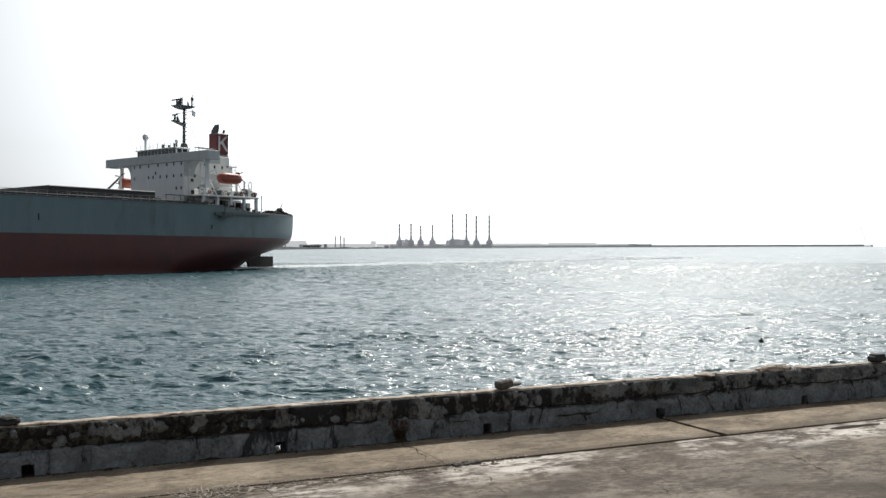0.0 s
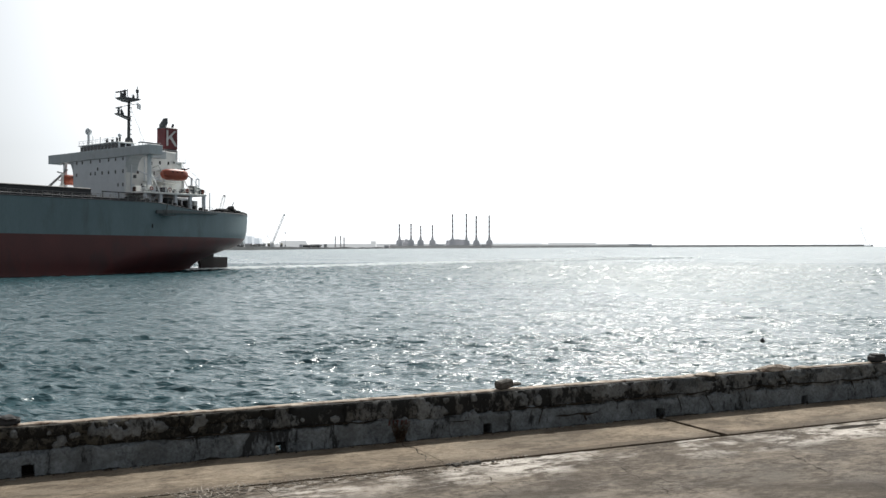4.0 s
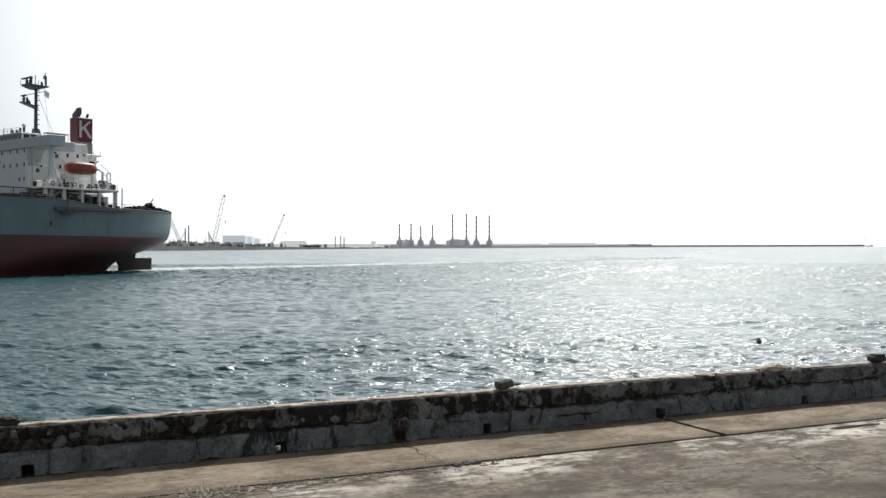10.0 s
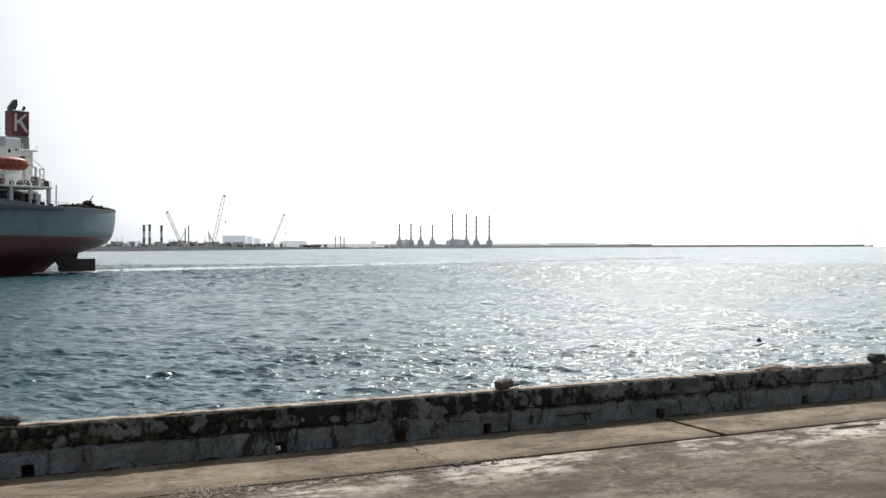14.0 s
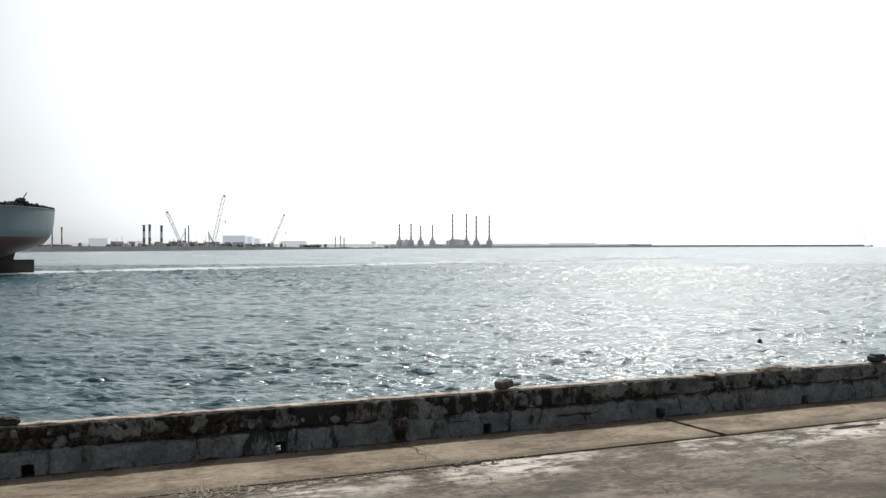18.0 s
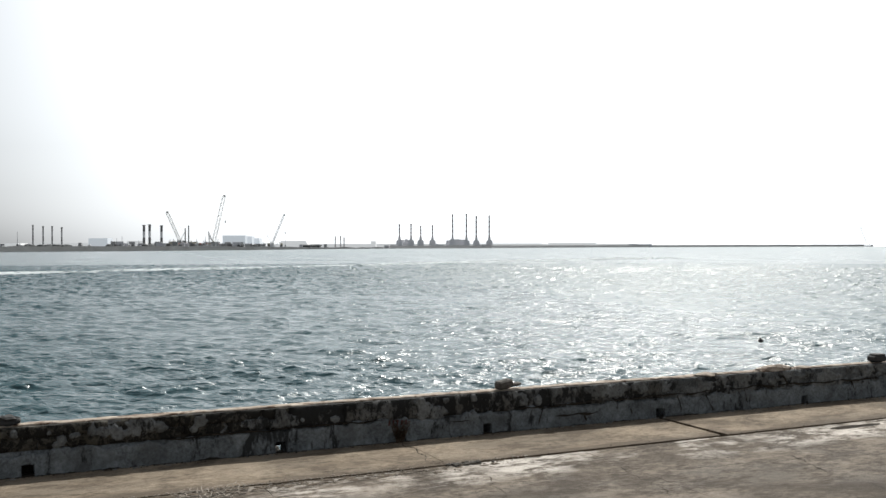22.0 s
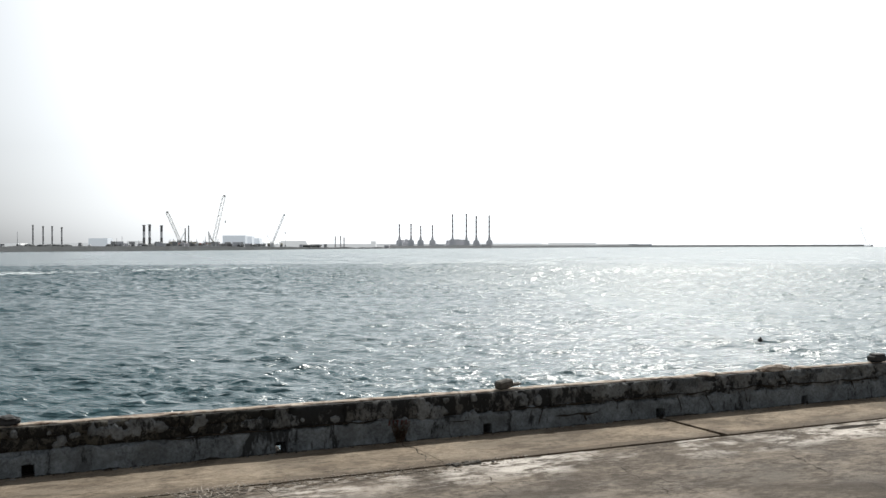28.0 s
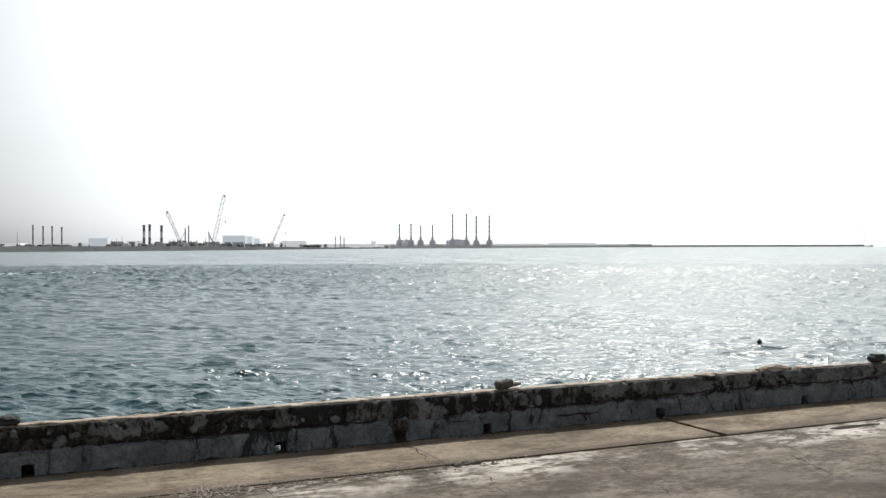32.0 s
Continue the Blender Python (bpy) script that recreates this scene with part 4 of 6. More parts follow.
part("halyard", tube(B(), (-1.3, 1.8, 38.6), (-1.9, 2.6, 28.9), 0.03, n=4), M_lgrey, mast)
part("flag", prism(B(), [(-1.3, 38.0), (-2.4, 37.5), (-2.3, 36.3), (-1.3, 36.7)], "y", 1.84, 1.9), M_farwhite, mast, "small pale flag")

# satellite dome and small roof gear
dome = part("satellite_dome", ball(B(), (4.2, -8.6, 31.6), 0.75, 0.75, 0.85), M_lgrey, ship, "pale satellite dome on a pole")
part("dome_pole", tube(B(), (4.2, -8.6, 28.45), (4.2, -8.6, 31.0), 0.26, 0.3), M_lgrey, dome)
for x, y, h, r in ((4.4, -3.6, 1.5, 0.07), (4.4, -0.8, 1.1, 0.07), (4.4, 3.0, 0.9, 0.25), (3.2, 2.2, 1.5, 0.25), (1.5, 3.2, 1.8, 0.06), (4.5, -6.4, 2.0, 0.05), (2.2, -4.4, 1.3, 0.3), (3.0, -1.0, 0.9, 0.3)):
    part("roof_aerial", tube(B(), (x, y, 28.45), (x, y, 28.5 + h), r, n=6), M_dgrey, ship)
part("searchlight", ball(B(), (3.2, 2.2, 30.1), 0.45, 0.45, 0.4, 10, 6), M_lgrey, ship)
part("wing_tip_lamp", box(B(), 3.2, 3.8, -22.6, -21.7, 26.6, 26.9), M_dgrey, ship)

# funnel
fun = part("funnel", box(B(), -12.6, -9.0, -1.7, 1.7, 28.2, 33.3, 0.25), M_funnel, ship, "dark red funnel with a white mark")
part("funnel_base", box(B(), -12.62, -8.98, -1.72, 1.72, 25.2, 28.2, 0.25), M_pile, fun)
part("funnel_top_band", box(B(), -12.64, -8.96, -1.74, 1.74, 32.9, 33.34, 0.2), M_dgrey, fun)
part("funnel_mark", prism(prism(prism(B(), [(-9.35, 29.0), (-9.85, 29.0), (-9.85, 32.6), (-9.35, 32.6)], "y", 1.70, 1.74),
     [(-9.85, 30.4), (-9.85, 31.0), (-11.5, 32.6), (-12.1, 32.6)], "y", 1.70, 1.74), [(-10.2, 30.9), (-10.75, 31.35), (-12.3, 29.0), (-11.7, 29.0)], "y", 1.70, 1.74), M_mark, fun, "white bar and chevron mark")
part("exhaust_hood", prism(B(), [(-9.1, 33.3), (-9.1, 34.0), (-10.2, 35.6), (-10.7, 35.7), (-10.8, 34.6), (-10.3, 33.3)], "y", -0.8, 0.2), M_dgrey, fun)
part("exhaust_pipe", tube(B(), (-11.6, 0.6, 33.2), (-12.0, 0.6, 34.3), 0.3), M_dgrey, fun)

# boat deck on pillars, lifeboats
for s in (1, -1):
    part("boat_deck", box(B(), -8.6, 7.6, min(s * 9.6, s * 17.6), max(s * 9.6, s * 17.6), 16.55, 16.95, 0.04), M_white, ship, "white boat deck")
    for x in (6.8, 3.0, -0.8, -4.6, -8.2):
        part("deck_pillar", box(B(), x - 0.3, x + 0.3, s * 17 - 0.3, s * 17 + 0.3, DECK - 1.2, 16.56), M_lgrey, ship)
    for x in np.arange(-8.4, 7.6, 1.5):
        part("boat_rail_post", tube(B(), (x, s * 17.5, 16.9), (x, s * 17.5, 18.0), 0.045, n=4), M_white, ship)
    for z in (17.4, 18.0):
        part("boat_rail", tube(B(), (-8.5, s * 17.5, z), (7.5, s * 17.5, z), 0.04, n=4), M_white, ship)
    bm = B()
    ox = 0.0 if s > 0 else 4.4
    segs = []
    for xx, k in ((-4.35, 0.5), (-4.0, 0.8), (-3.0, 0.98), (-1.2, 1.02), (0.6, 0.98), (1.4, 0.82), (2.0, 0.45)):
        segs.append([bm.verts.new((xx + ox, s * 16 + 1.2 * k * math.copysign(abs(math.cos(a)) ** 0.6, math.cos(a)), 20.95 + (1.2 if math.sin(a) > 0 else 1.25 * (0.75 + 0.25 * k)) * k * math.copysign(abs(math.sin(a)) ** 0.75, math.sin(a)))) for a in np.linspace(0, 2 * math.pi, 17)[:-1]])
    for a, b in zip(segs, segs[1:]):
        for i in range(16):
            bm.faces.new((a[i], a[(i + 1) % 16], b[(i + 1) % 16], b[i])).smooth = True
    bm.faces.new(segs[0])
    bm.faces.new(segs[-1])
    boat = part("lifeboat", bm, M_orange, ship, "orange enclosed lifeboat on its davits")
    part("fender_strip", box(B(), -4.3 + ox, 2.2 + ox, min(s * 16.9, s * 17.2), max(s * 16.9, s * 17.2), 20.7, 20.9), M_orange, boat)
    part("conning_hatch", box(B(), -3.9 + ox, -3.1 + ox, s * 16 - 0.4, s * 16 + 0.4, 22.0, 22.5, 0.1), M_winch, boat)
    for xx in (-2.4, -1.2, 0.0):
        part("boat_window", box(B(), xx + ox - 0.22, xx + ox + 0.22, s * 16 - 1.24, s * 16 + 1.24, 21.35, 21.6, 0.03), M_winch, boat)
    for x in (3.0 + ox, -4.9 + ox):
        dv = part("davit", prism(B(), [(x - 0.2, 16.9), (x + 0.2, 16.9), (x + 0.2, 22.3), (x - 0.2, 22.3)], "y", s * 14.0 - 0.2, s * 14.0 + 0.2), M_white, ship)
        part("davit_arm", tube(B(), (x, s * 14, 22.2), (x, s * 16.2, 22.6), 0.16, n=6), M_white, dv)
        part("davit_strut", tube(B(), (x, s * 16.8, 17.0), (x, s * 14.2, 20.5), 0.14, n=6), M_white, dv)

# stores crane boom on the starboard side
part("crane_boom", tube(B(), (9.4, -17.0, 18.8), (4.5, -17.0, 23.4), 0.3, 0.2), M_pile, ship, "grey stores crane boom")
part("crane_post", tube(B(), (9.0, -17.0, DECK - 0.2), (9.0, -17.0, 19.3), 0.3, 0.28), M_dgrey, ship)
# stairs, doors, vents and lockers along the port side of the house
for x0, x1, z0, z1, y in ((4.8, 1.6, 16.95, 19.6, 11.3), (1.0, -2.2, 19.6, 22.3, 11.3), (5.6, 2.6, DECK - 0.2, 16.6, 15.2)):
    st = part("stair", tube(B(), (x0, y, z0), (x1, y, z1), 0.1, n=5), M_lgrey, ship)
    part("stringer", tube(B(), (x0, y + 0.9, z0), (x1, y + 0.9, z1), 0.1, n=5), M_lgrey, st)
    part("handrail", tube(B(), (x0, y + 0.9, z0 + 1.0), (x1, y + 0.9, z1 + 1.0), 0.05, n=5), M_lgrey, st)
    for k in range(9):
        u = (k + 0.5) / 9
        part("tread", box(B(), x0 + (x1 - x0) * u - 0.14, x0 + (x1 - x0) * u + 0.14, y, y + 0.9, z0 + (z1 - z0) * u - 0.03, z0 + (z1 - z0) * u + 0.03), M_lgrey, st)
for x0, x1, z, y1 in ((-6.4, 2.2, 19.6, 12.2), (-6.4, -1.6, 22.3, 12.2)):
    wk = part("walkway", box(B(), x0, x1, HW - 0.02, y1, z - 0.12, z), M_white, ship, "white side walkway")
    for x in np.arange(x0, x1 + 0.1, 1.4):
        part("walkway_post", tube(B(), (x, y1 - 0.1, z), (x, y1 - 0.1, z + 1.05), 0.05, n=4), M_white, wk)
    part("walkway_rail", tube(B(), (x0, y1 - 0.1, z + 1.05), (x1, y1 - 0.1, z + 1.05), 0.05, n=4), M_white, wk)
for x in (4.6, -0.2, -5.0):
    part("steel_door", box(B(), x - 0.42, x + 0.42, HW - 0.01, HW + 0.07, 17.0, 18.9, 0.03), M_lgrey, house)
# dark panels stand in for the shaded passage under the boat deck
for x in (4.4, 0.6, -3.4, -5.8):
    part("dark_doorway", box(B(), x - 1.3, x + 1.3, HW - 0.01, HW + 0.05, DECK - 0.9, DECK + 1.95, 0.03), M_dgrey, house)
for x, y, h in ((5.8, 12.6, 1.3), (0.4, 13.0, 1.1), (-5.6, 13.2, 1.4), (-7.4, 14.6, 1.2)):
    part("deck_locker", box(B(), x - 0.7, x + 0.7, y - 0.5, y + 0.5, 16.95, 16.95 + h, 0.06), M_white if h > 1.2 else M_dgrey, ship)
for x, y in ((-6.8, 16.2), (3.6, 12.0)):
    vt = part("mushroom_vent", tube(B(), (x, y, 16.9), (x, y, 18.4), 0.3, n=8), M_white, ship)
    part("vent_cap", tube(B(), (x, y, 18.4), (x, y, 18.8), 0.55, 0.35, 8), M_white, vt)
prov = part("provision_crane", tube(B(), (-7.2, 14.0, 16.9), (-7.2, 14.0, 20.8), 0.28, 0.22), M_lgrey, ship, "small grey provision crane aft of the boat")
part("crane_jib", tube(B(), (-7.2, 14.0, 20.6), (-3.6, 14.0, 22.6), 0.16, 0.1, 6), M_lgrey, prov)
part("jib_stay", tube(B(), (-7.2, 14.0, 20.8), (-8.4, 15.6, 18.2), 0.07, n=4), M_lgrey, prov)
part("crane_winch", box(B(), -7.7, -6.5, 13.4, 14.6, 18.0, 19.0, 0.1), M_dgrey, prov)
part("casing_platform", box(B(), -12.8, -9.5, 3.3, 4.6, 24.9, 25.1), M_lgrey, ship)
for x in (-12.6, -11.0, -9.6):
    part("platform_rail_post", tube(B(), (x, 4.5, 25.1), (x, 4.5, 26.1), 0.05, n=4), M_lgrey, ship)
# after bulkhead under the boat deck, and poop rails
poop = part("poop_house", box(B(), -10.5, -6.5, -9.0, 9.0, DECK - 1.2, 16.6, 0.05), M_lgrey, ship, "low grey house at the poop")
# two more dark panels paint the shaded gaps at the poop
for x in (-9.3, -7.6):
    part("dark_doorway", box(B(), x - 0.6, x + 0.6, 8.99, 9.05, DECK - 1.0, DECK + 1.7, 0.03), M_dgrey, poop)
for k in range(13):
    x = 13.0 - 1.9 * k
    part("mooring_bitt", box(B(), x - 0.3 - 0.12 * (k % 3), x + 0.3, rail_y(x) - 1.3, rail_y(x) - 0.7, DECK - 1.2, DECK + 0.35 + 0.25 * ((k * 7) % 4) + sheer(x), 0.08), M_black, ship)
stern_pts = [(x, y) for x, y in half_breadth_row(DECK) if -31.3 < x < -9]
sg = random.Random(6)
for (xa, ya), (xb, yb) in zip(stern_pts, stern_pts[1:]):
    for u in (0.15, 0.5, 0.85):
        x, y = xa + (xb - xa) * u + 0.35, ya + (yb - ya) * u - 0.6
        w, h = sg.uniform(0.25, 0.7), sg.uniform(0.3, 0.95)
        if h > 0.65:
            part("bollard", tube(B(), (x, y, DECK + sheer(x) - 0.3), (x, y, DECK + sheer(x) + h * 0.8), w * 0.5, w * 0.6, 8), M_black, ship)
        else:
            part("stern_fairlead", box(B(), x - w, x + w, y - 0.4, y + 0.3, DECK + sheer(x) - 0.3, DECK + sheer(x) + h, 0.06), M_black, ship)
edge_pts = [(x, y) for x, y in half_breadth_row(DECK) if -14 < x < 0]
for x, y in edge_pts:
    part("poop_post", tube(B(), (x + 0.3, y - 0.25, DECK + sheer(x) - 0.2), (x + 0.3, y - 0.25, DECK + sheer(x) + 1.0), 0.05, n=4), M_dgrey, ship)
for (xa, ya), (xb, yb) in zip(edge_pts, edge_pts[1:]):
    part("poop_rail", tube(B(), (xa + 0.3, ya - 0.25, DECK + sheer(xa) + 0.98), (xb + 0.3, yb - 0.25, DECK + sheer(xb) + 0.98), 0.045, n=4), M_dgrey, ship)
# deck gear forward of the house
for x, y, l, h in ((20.5, 19.0, 2.2, 1.0), (16.0, 18.6, 3.0, 0.8), (12.0, 19.2, 1.6, 1.1), (9.5, 17.0, 2.2, 1.3), (30, 19.6, 1.6, 0.9), (38, 19.6, 2.4, 0.8)):
    part("deck_gear", box(B(), x - l / 2, x + l / 2, y - 0.6, y + 0.6, DECK - 0.26, DECK + h, 0.15), M_black, ship)
part("deck_pipe", tube(B(), (8, 20.3, DECK + 0.5), (95, 20.3, DECK + 0.5), 0.22, n=6), M_hatch, ship)
part("deck_pipe", tube(B(), (8, 19.6, DECK + 0.35), (95, 19.6, DECK + 0.35), 0.16, n=6), M_hatch, ship)
part("bollard_frame", box(B(), 9.5, 17.0, 17.2, 17.5, DECK + 1.9, DECK + 2.1), M_dgrey, ship)
for x in (9.7, 13.2, 16.8):
    part("frame_leg", tube(B(), (x, 17.35, DECK - 0.2), (x, 17.35, DECK + 2.0), 0.1, n=5), M_dgrey, ship)
# aft gear
part("aft_post", tube(B(), (-9.4, 17.6, DECK - 1.1), (-9.4, 17.6, 17.4), 0.13), M_lgrey, ship)
bm = B()
wl_r = random.Random(14)
for k in range(22):
    x = -15.0 - 0.5 * k
    top = 13.5 + 0.95 * max(0.0, 1 - abs(x + 18.3) / 3.2) + wl_r.uniform(-0.25, 0.2)
    lump(bm, (x, rail_y(x) - 1.1 - wl_r.uniform(0, 0.8), top), wl_r.uniform(0.35, 0.9), 0.6, wl_r.uniform(0.25, 0.6), k, 0.6, 8, 6)
part("mooring_winch", bm, M_black, ship, "black covered mooring winches")
for x, y, r in ((-20.6, 11.6, 1.15), (-23.2, 8.8, 0.95), (-25.6, 5.6, 0.8), (-11.5, 16.6, 0.9)):
    part("rope_pile", lump(B(), (x, y, 13.0), r * 1.4, r, r, x, 0.4), M_black, ship, "heap of dark mooring rope")


def winch(x, y, z, k, seed):
    """A mooring winch: bed, two flanged drums of rope, motor and brake."""
    rg = random.Random(seed)
    w = part("mooring_winch", box(B(), x - 1.5 * k, x + 1.5 * k, y - 0.7 * k, y + 0.7 * k, z, z + 0.35 * k, 0.06), M_winch, ship, "rusty dark mooring winch")
    for dx in (-0.75, 0.55):
        part("drum", tube(B(), (x + (dx - 0.45) * k, y, z + 1.0 * k), (x + (dx + 0.45) * k, y, z + 1.0 * k), 0.55 * k, n=12), M_winch, w)
        for e in (-0.5, 0.5):
            part("flange", tube(B(), (x + (dx + e - 0.06) * k, y, z + 1.0 * k), (x + (dx + e + 0.06) * k, y, z + 1.0 * k), 0.85 * k, n=14), M_black, w)
    part("motor", box(B(), x + 1.15 * k, x + 1.9 * k, y - 0.4 * k, y + 0.4 * k, z + 0.3 * k, z + (1.1 + rg.uniform(0, 0.4)) * k, 0.08), M_winch, w)
    part("brake_lever", tube(B(), (x - 1.3 * k, y + 0.5 * k, z + 0.4 * k), (x - 1.7 * k, y + 0.6 * k, z + 1.9 * k), 0.05, n=5), M_black, w)
    part("rope_heap", lump(B(), (x - 0.2 * k, y + 0.9 * k, z + 0.45 * k), 1.2 * k, 0.5 * k, 0.4 * k, seed, 0.6), M_black, w)


for k, (x, y, sc) in enumerate(((-18.0, 10.4, 0.85), (-20.6, 8.4, 0.95), (-15.6, 12.6, 0.5), (-24.2, 6.6, 0.55), (-26.8, 3.8, 0.5), (-28.4, 0.4, 0.5))):
    winch(x, y, 12.85, sc, k + 3)
# gear along the boat deck: lifebuoys, hose boxes, coamings, ladders, bottles
bg = random.Random(31)
ring_bm = B()
for k in range(12):
    a0, a1 = 2 * math.pi * k / 12, 2 * math.pi * (k + 1) / 12
    tube(ring_bm, (0.34 * math.cos(a0), 0, 0.34 * math.sin(a0)), (0.34 * math.cos(a1), 0, 0.34 * math.sin(a1)), 0.09, n=6, caps=False)
buoy_me = mesh_of("lifebuoy", ring_bm, M_orange)
for x in (5.6, 1.0, -3.4, -7.6):
    piece("lifebuoy", buoy_me, ship, pose(x, 17.58, 17.6))
for k in range(26):
    x, y = bg.uniform(-8.0, 6.8), bg.uniform(12.4, 17.0)
    w, h = bg.uniform(0.12, 0.45), bg.uniform(0.4, 1.5)
    mt = bg.choice((M_white, M_white, M_lgrey, M_dgrey, M_winch))
    if k % 3 == 0:
        part("deck_bottle", tube(B(), (x, y, 16.94), (x, y, 16.95 + h), w * 0.6, w * 0.5, 8), mt, ship)
    else:
        part("gear_box", box(B(), x - w, x + w, y - w * 0.7, y + w * 0.7, 16.94, 16.95 + h, 0.04), mt, ship)
for x, y, z0, z1 in ((6.9, 10.2, 16.95, 22.3), (-5.9, 10.2, 19.6, 24.9), (-8.0, 9.6, 16.9, 24.9)):
    lad = part("wall_ladder", tube(B(), (x - 0.22, y, z0), (x - 0.22, y, z1), 0.05, n=4), M_white, ship)
    part("ladder_rail", tube(B(), (x + 0.22, y, z0), (x + 0.22, y, z1), 0.05, n=4), M_white, lad)
    for k in range(int((z1 - z0) / 0.45)):
        part("ladder_rung", box(B(), x - 0.22, x + 0.22, y - 0.03, y + 0.03, z0 + 0.2 + 0.45 * k, z0 + 0.26 + 0.45 * k), M_white, lad)
# hoop frame and gear aft of the boat
hoop = part("hoop_frame", tube(B(), (-8.0, 15.6, 16.9), (-8.0, 15.6, 20.4), 0.12, n=6), M_lgrey, ship, "pale hoop frame over the boat winch")
part("hoop_leg", tube(B(), (-7.2, 15.6, 16.9), (-7.2, 15.6, 20.4), 0.12, n=6), M_lgrey, hoop)
part("hoop_top", tube(B(), (-8.05, 15.6, 20.4), (-7.15, 15.6, 20.4), 0.13, n=6), M_lgrey, hoop)
part("fall_drum", tube(B(), (-8.2, 15.4, 18.0), (-6.8, 15.4, 18.0), 0.55, n=12), M_dgrey, hoop)
part("jib_wire", tube(B(), (-6.1, 15.0, 22.2), (-8.0, 15.6, 20.4), 0.06, n=4), M_lgrey, hoop)
part("davit_hook", tube(B(), (-18.6, 13.4, 14.2), (-20.0, 13.0, 16.0), 0.1), M_black, ship)
for k in range(6):
    part("fairlead", box(B(), -19.9 - 1.0 * k, -19.1 - 1.0 * k, 13.6 - 1.25 * k, 14.3 - 1.25 * k, DECK - 1.6, DECK - 0.35, 0.08), M_black, ship)
# machinery, rafts and lockers about the boat deck
for x, y, w, h, mat in ((-5.6, 15.6, 0.7, 1.5, M_dgrey), (1.6, 16.4, 0.6, 1.1, M_dgrey), (-2.6, 16.8, 0.5, 0.8, M_black), (-7.9, 16.6, 0.45, 1.2, M_black), (4.6, 16.6, 0.5, 0.9, M_lgrey), (-0.6, 12.9, 0.6, 1.4, M_dgrey)):
    unit = part("boat_winch", box(B(), x - w, x + w, y - 0.4, y + 0.4, 16.94, 16.95 + h * 0.7, 0.06), mat, ship)
    part("winch_drum", tube(B(), (x - w * 0.7, y, 16.9 + h * 0.8), (x + w * 0.7, y, 16.9 + h * 0.8), 0.32, n=10), mat, unit)
for x in (5.6, 6.6):
    part("life_raft", tube(B(), (x, 16.2, 17.5), (x, 17.3, 17.5), 0.4, n=10), M_white, ship, "white life raft canister")
for x, h in ((2.0, 1.6), (-1.4, 1.9), (-3.4, 1.3), (-6.6, 1.7), (5.0, 1.4)):
    part("deck_machinery", box(B(), x - 0.8, x + 0.8, 12.6, 14.2, DECK - 1.2, DECK - 0.4 + h, 0.1), M_dgrey if h > 1.5 else M_black, ship)
for x in (-1.0, -6.4):
    part("white_locker", box(B(), x - 0.5, x + 0.5, 16.0, 16.6, DECK - 1.2, DECK + 1.2, 0.05), M_white, ship)
# pipes, vents, floodlights and fire boxes on the port side of the house
for x, z0, z1 in ((5.2, 17.0, 23.6), (1.9, 19.6, 24.6), (-3.3, 17.0, 21.8), (-6.2, 19.7, 26.4)):
    part("vent_pipe", tube(B(), (x, HW + 0.25, z0), (x, HW + 0.25, z1), 0.12, n=6), M_lgrey, house)
for x, z in ((4.2, 20.2), (0.2, 23.3), (-4.9, 20.6), (-2.7, 18.0)):
    part("fire_box", box(B(), x - 0.3, x + 0.3, HW - 0.01, HW + 0.25, z, z + 0.7, 0.03), M_dgrey, house)
for x in (5.4, 0.8, -5.6):
    lamp = part("flood_light", box(B(), x - 0.25, x + 0.25, HW + 0.3, HW + 0.7, 24.1, 24.45, 0.05), M_dgrey, house)
    part("lamp_bracket", tube(B(), (x, HW - 0.05, 24.5), (x, HW + 0.5, 24.4), 0.05, n=4), M_dgrey, lamp)
part("boat_hoist_arm", tube(B(), (6.4, 13.4, 21.6), (2.0, 16.0, 19.4), 0.14, n=6), M_lgrey, ship)
part("fall_wire", tube(B(), (3.0, 16.2, 22.6), (2.2, 16.0, 21.6), 0.05, n=4), M_dgrey, ship)
# stowed gangway


def ladder():
    bm = B()
    side = half_breadth_row(12.9)
    pts = [(x, float(np.interp(x, [p[0] for p in side], [p[1] for p in side])) + 0.08, z) for x, z in ((7.5, 12.15), (2.0, 12.35), (-3.0, 12.5), (-7.0, 12.55), (-10.5, 12.62))]
    rows = [[bm.verts.new((x, y + o, z + h)) for o, h in ((-0.15, 0.0), (0.4, 0.0), (0.4, 0.7 - 0.035 * max(0, 4 - x)), (-0.15, 0.7 - 0.035 * max(0, 4 - x)))] for x, y, z in pts]
    for a, b in zip(rows, rows[1:]):
        for i in range(4):
            bm.faces.new((a[i], a[(i + 1) % 4], b[(i + 1) % 4], b[i]))
    bm.faces.new(rows[0])
    bm.faces.new(rows[-1])
    return bm


gang = part("gangway", ladder(), M_ladder, ship, "grey stowed accommodation ladder")
part("gangway_platform", box(B(), 3.6, 6.6, 21.8, 23.1, 11.75, 11.95), M_ladder, gang)
for x in (3.7, 4.6, 5.6, 6.5):
    part("platform_post", tube(B(), (x, 23.0, 11.9), (x, 23.0, 12.9), 0.05, n=5), M_ladder, gang)
part("platform_rail", tube(B(), (3.7, 23.0, 12.9), (6.5, 23.0, 12.9), 0.05, n=5), M_ladder, gang)
part("hoist_frame", tube(B(), (5.2, 22.0, 12.0), (5.0, 22.6, 15.2), 0.12, n=6), M_dgrey, gang)

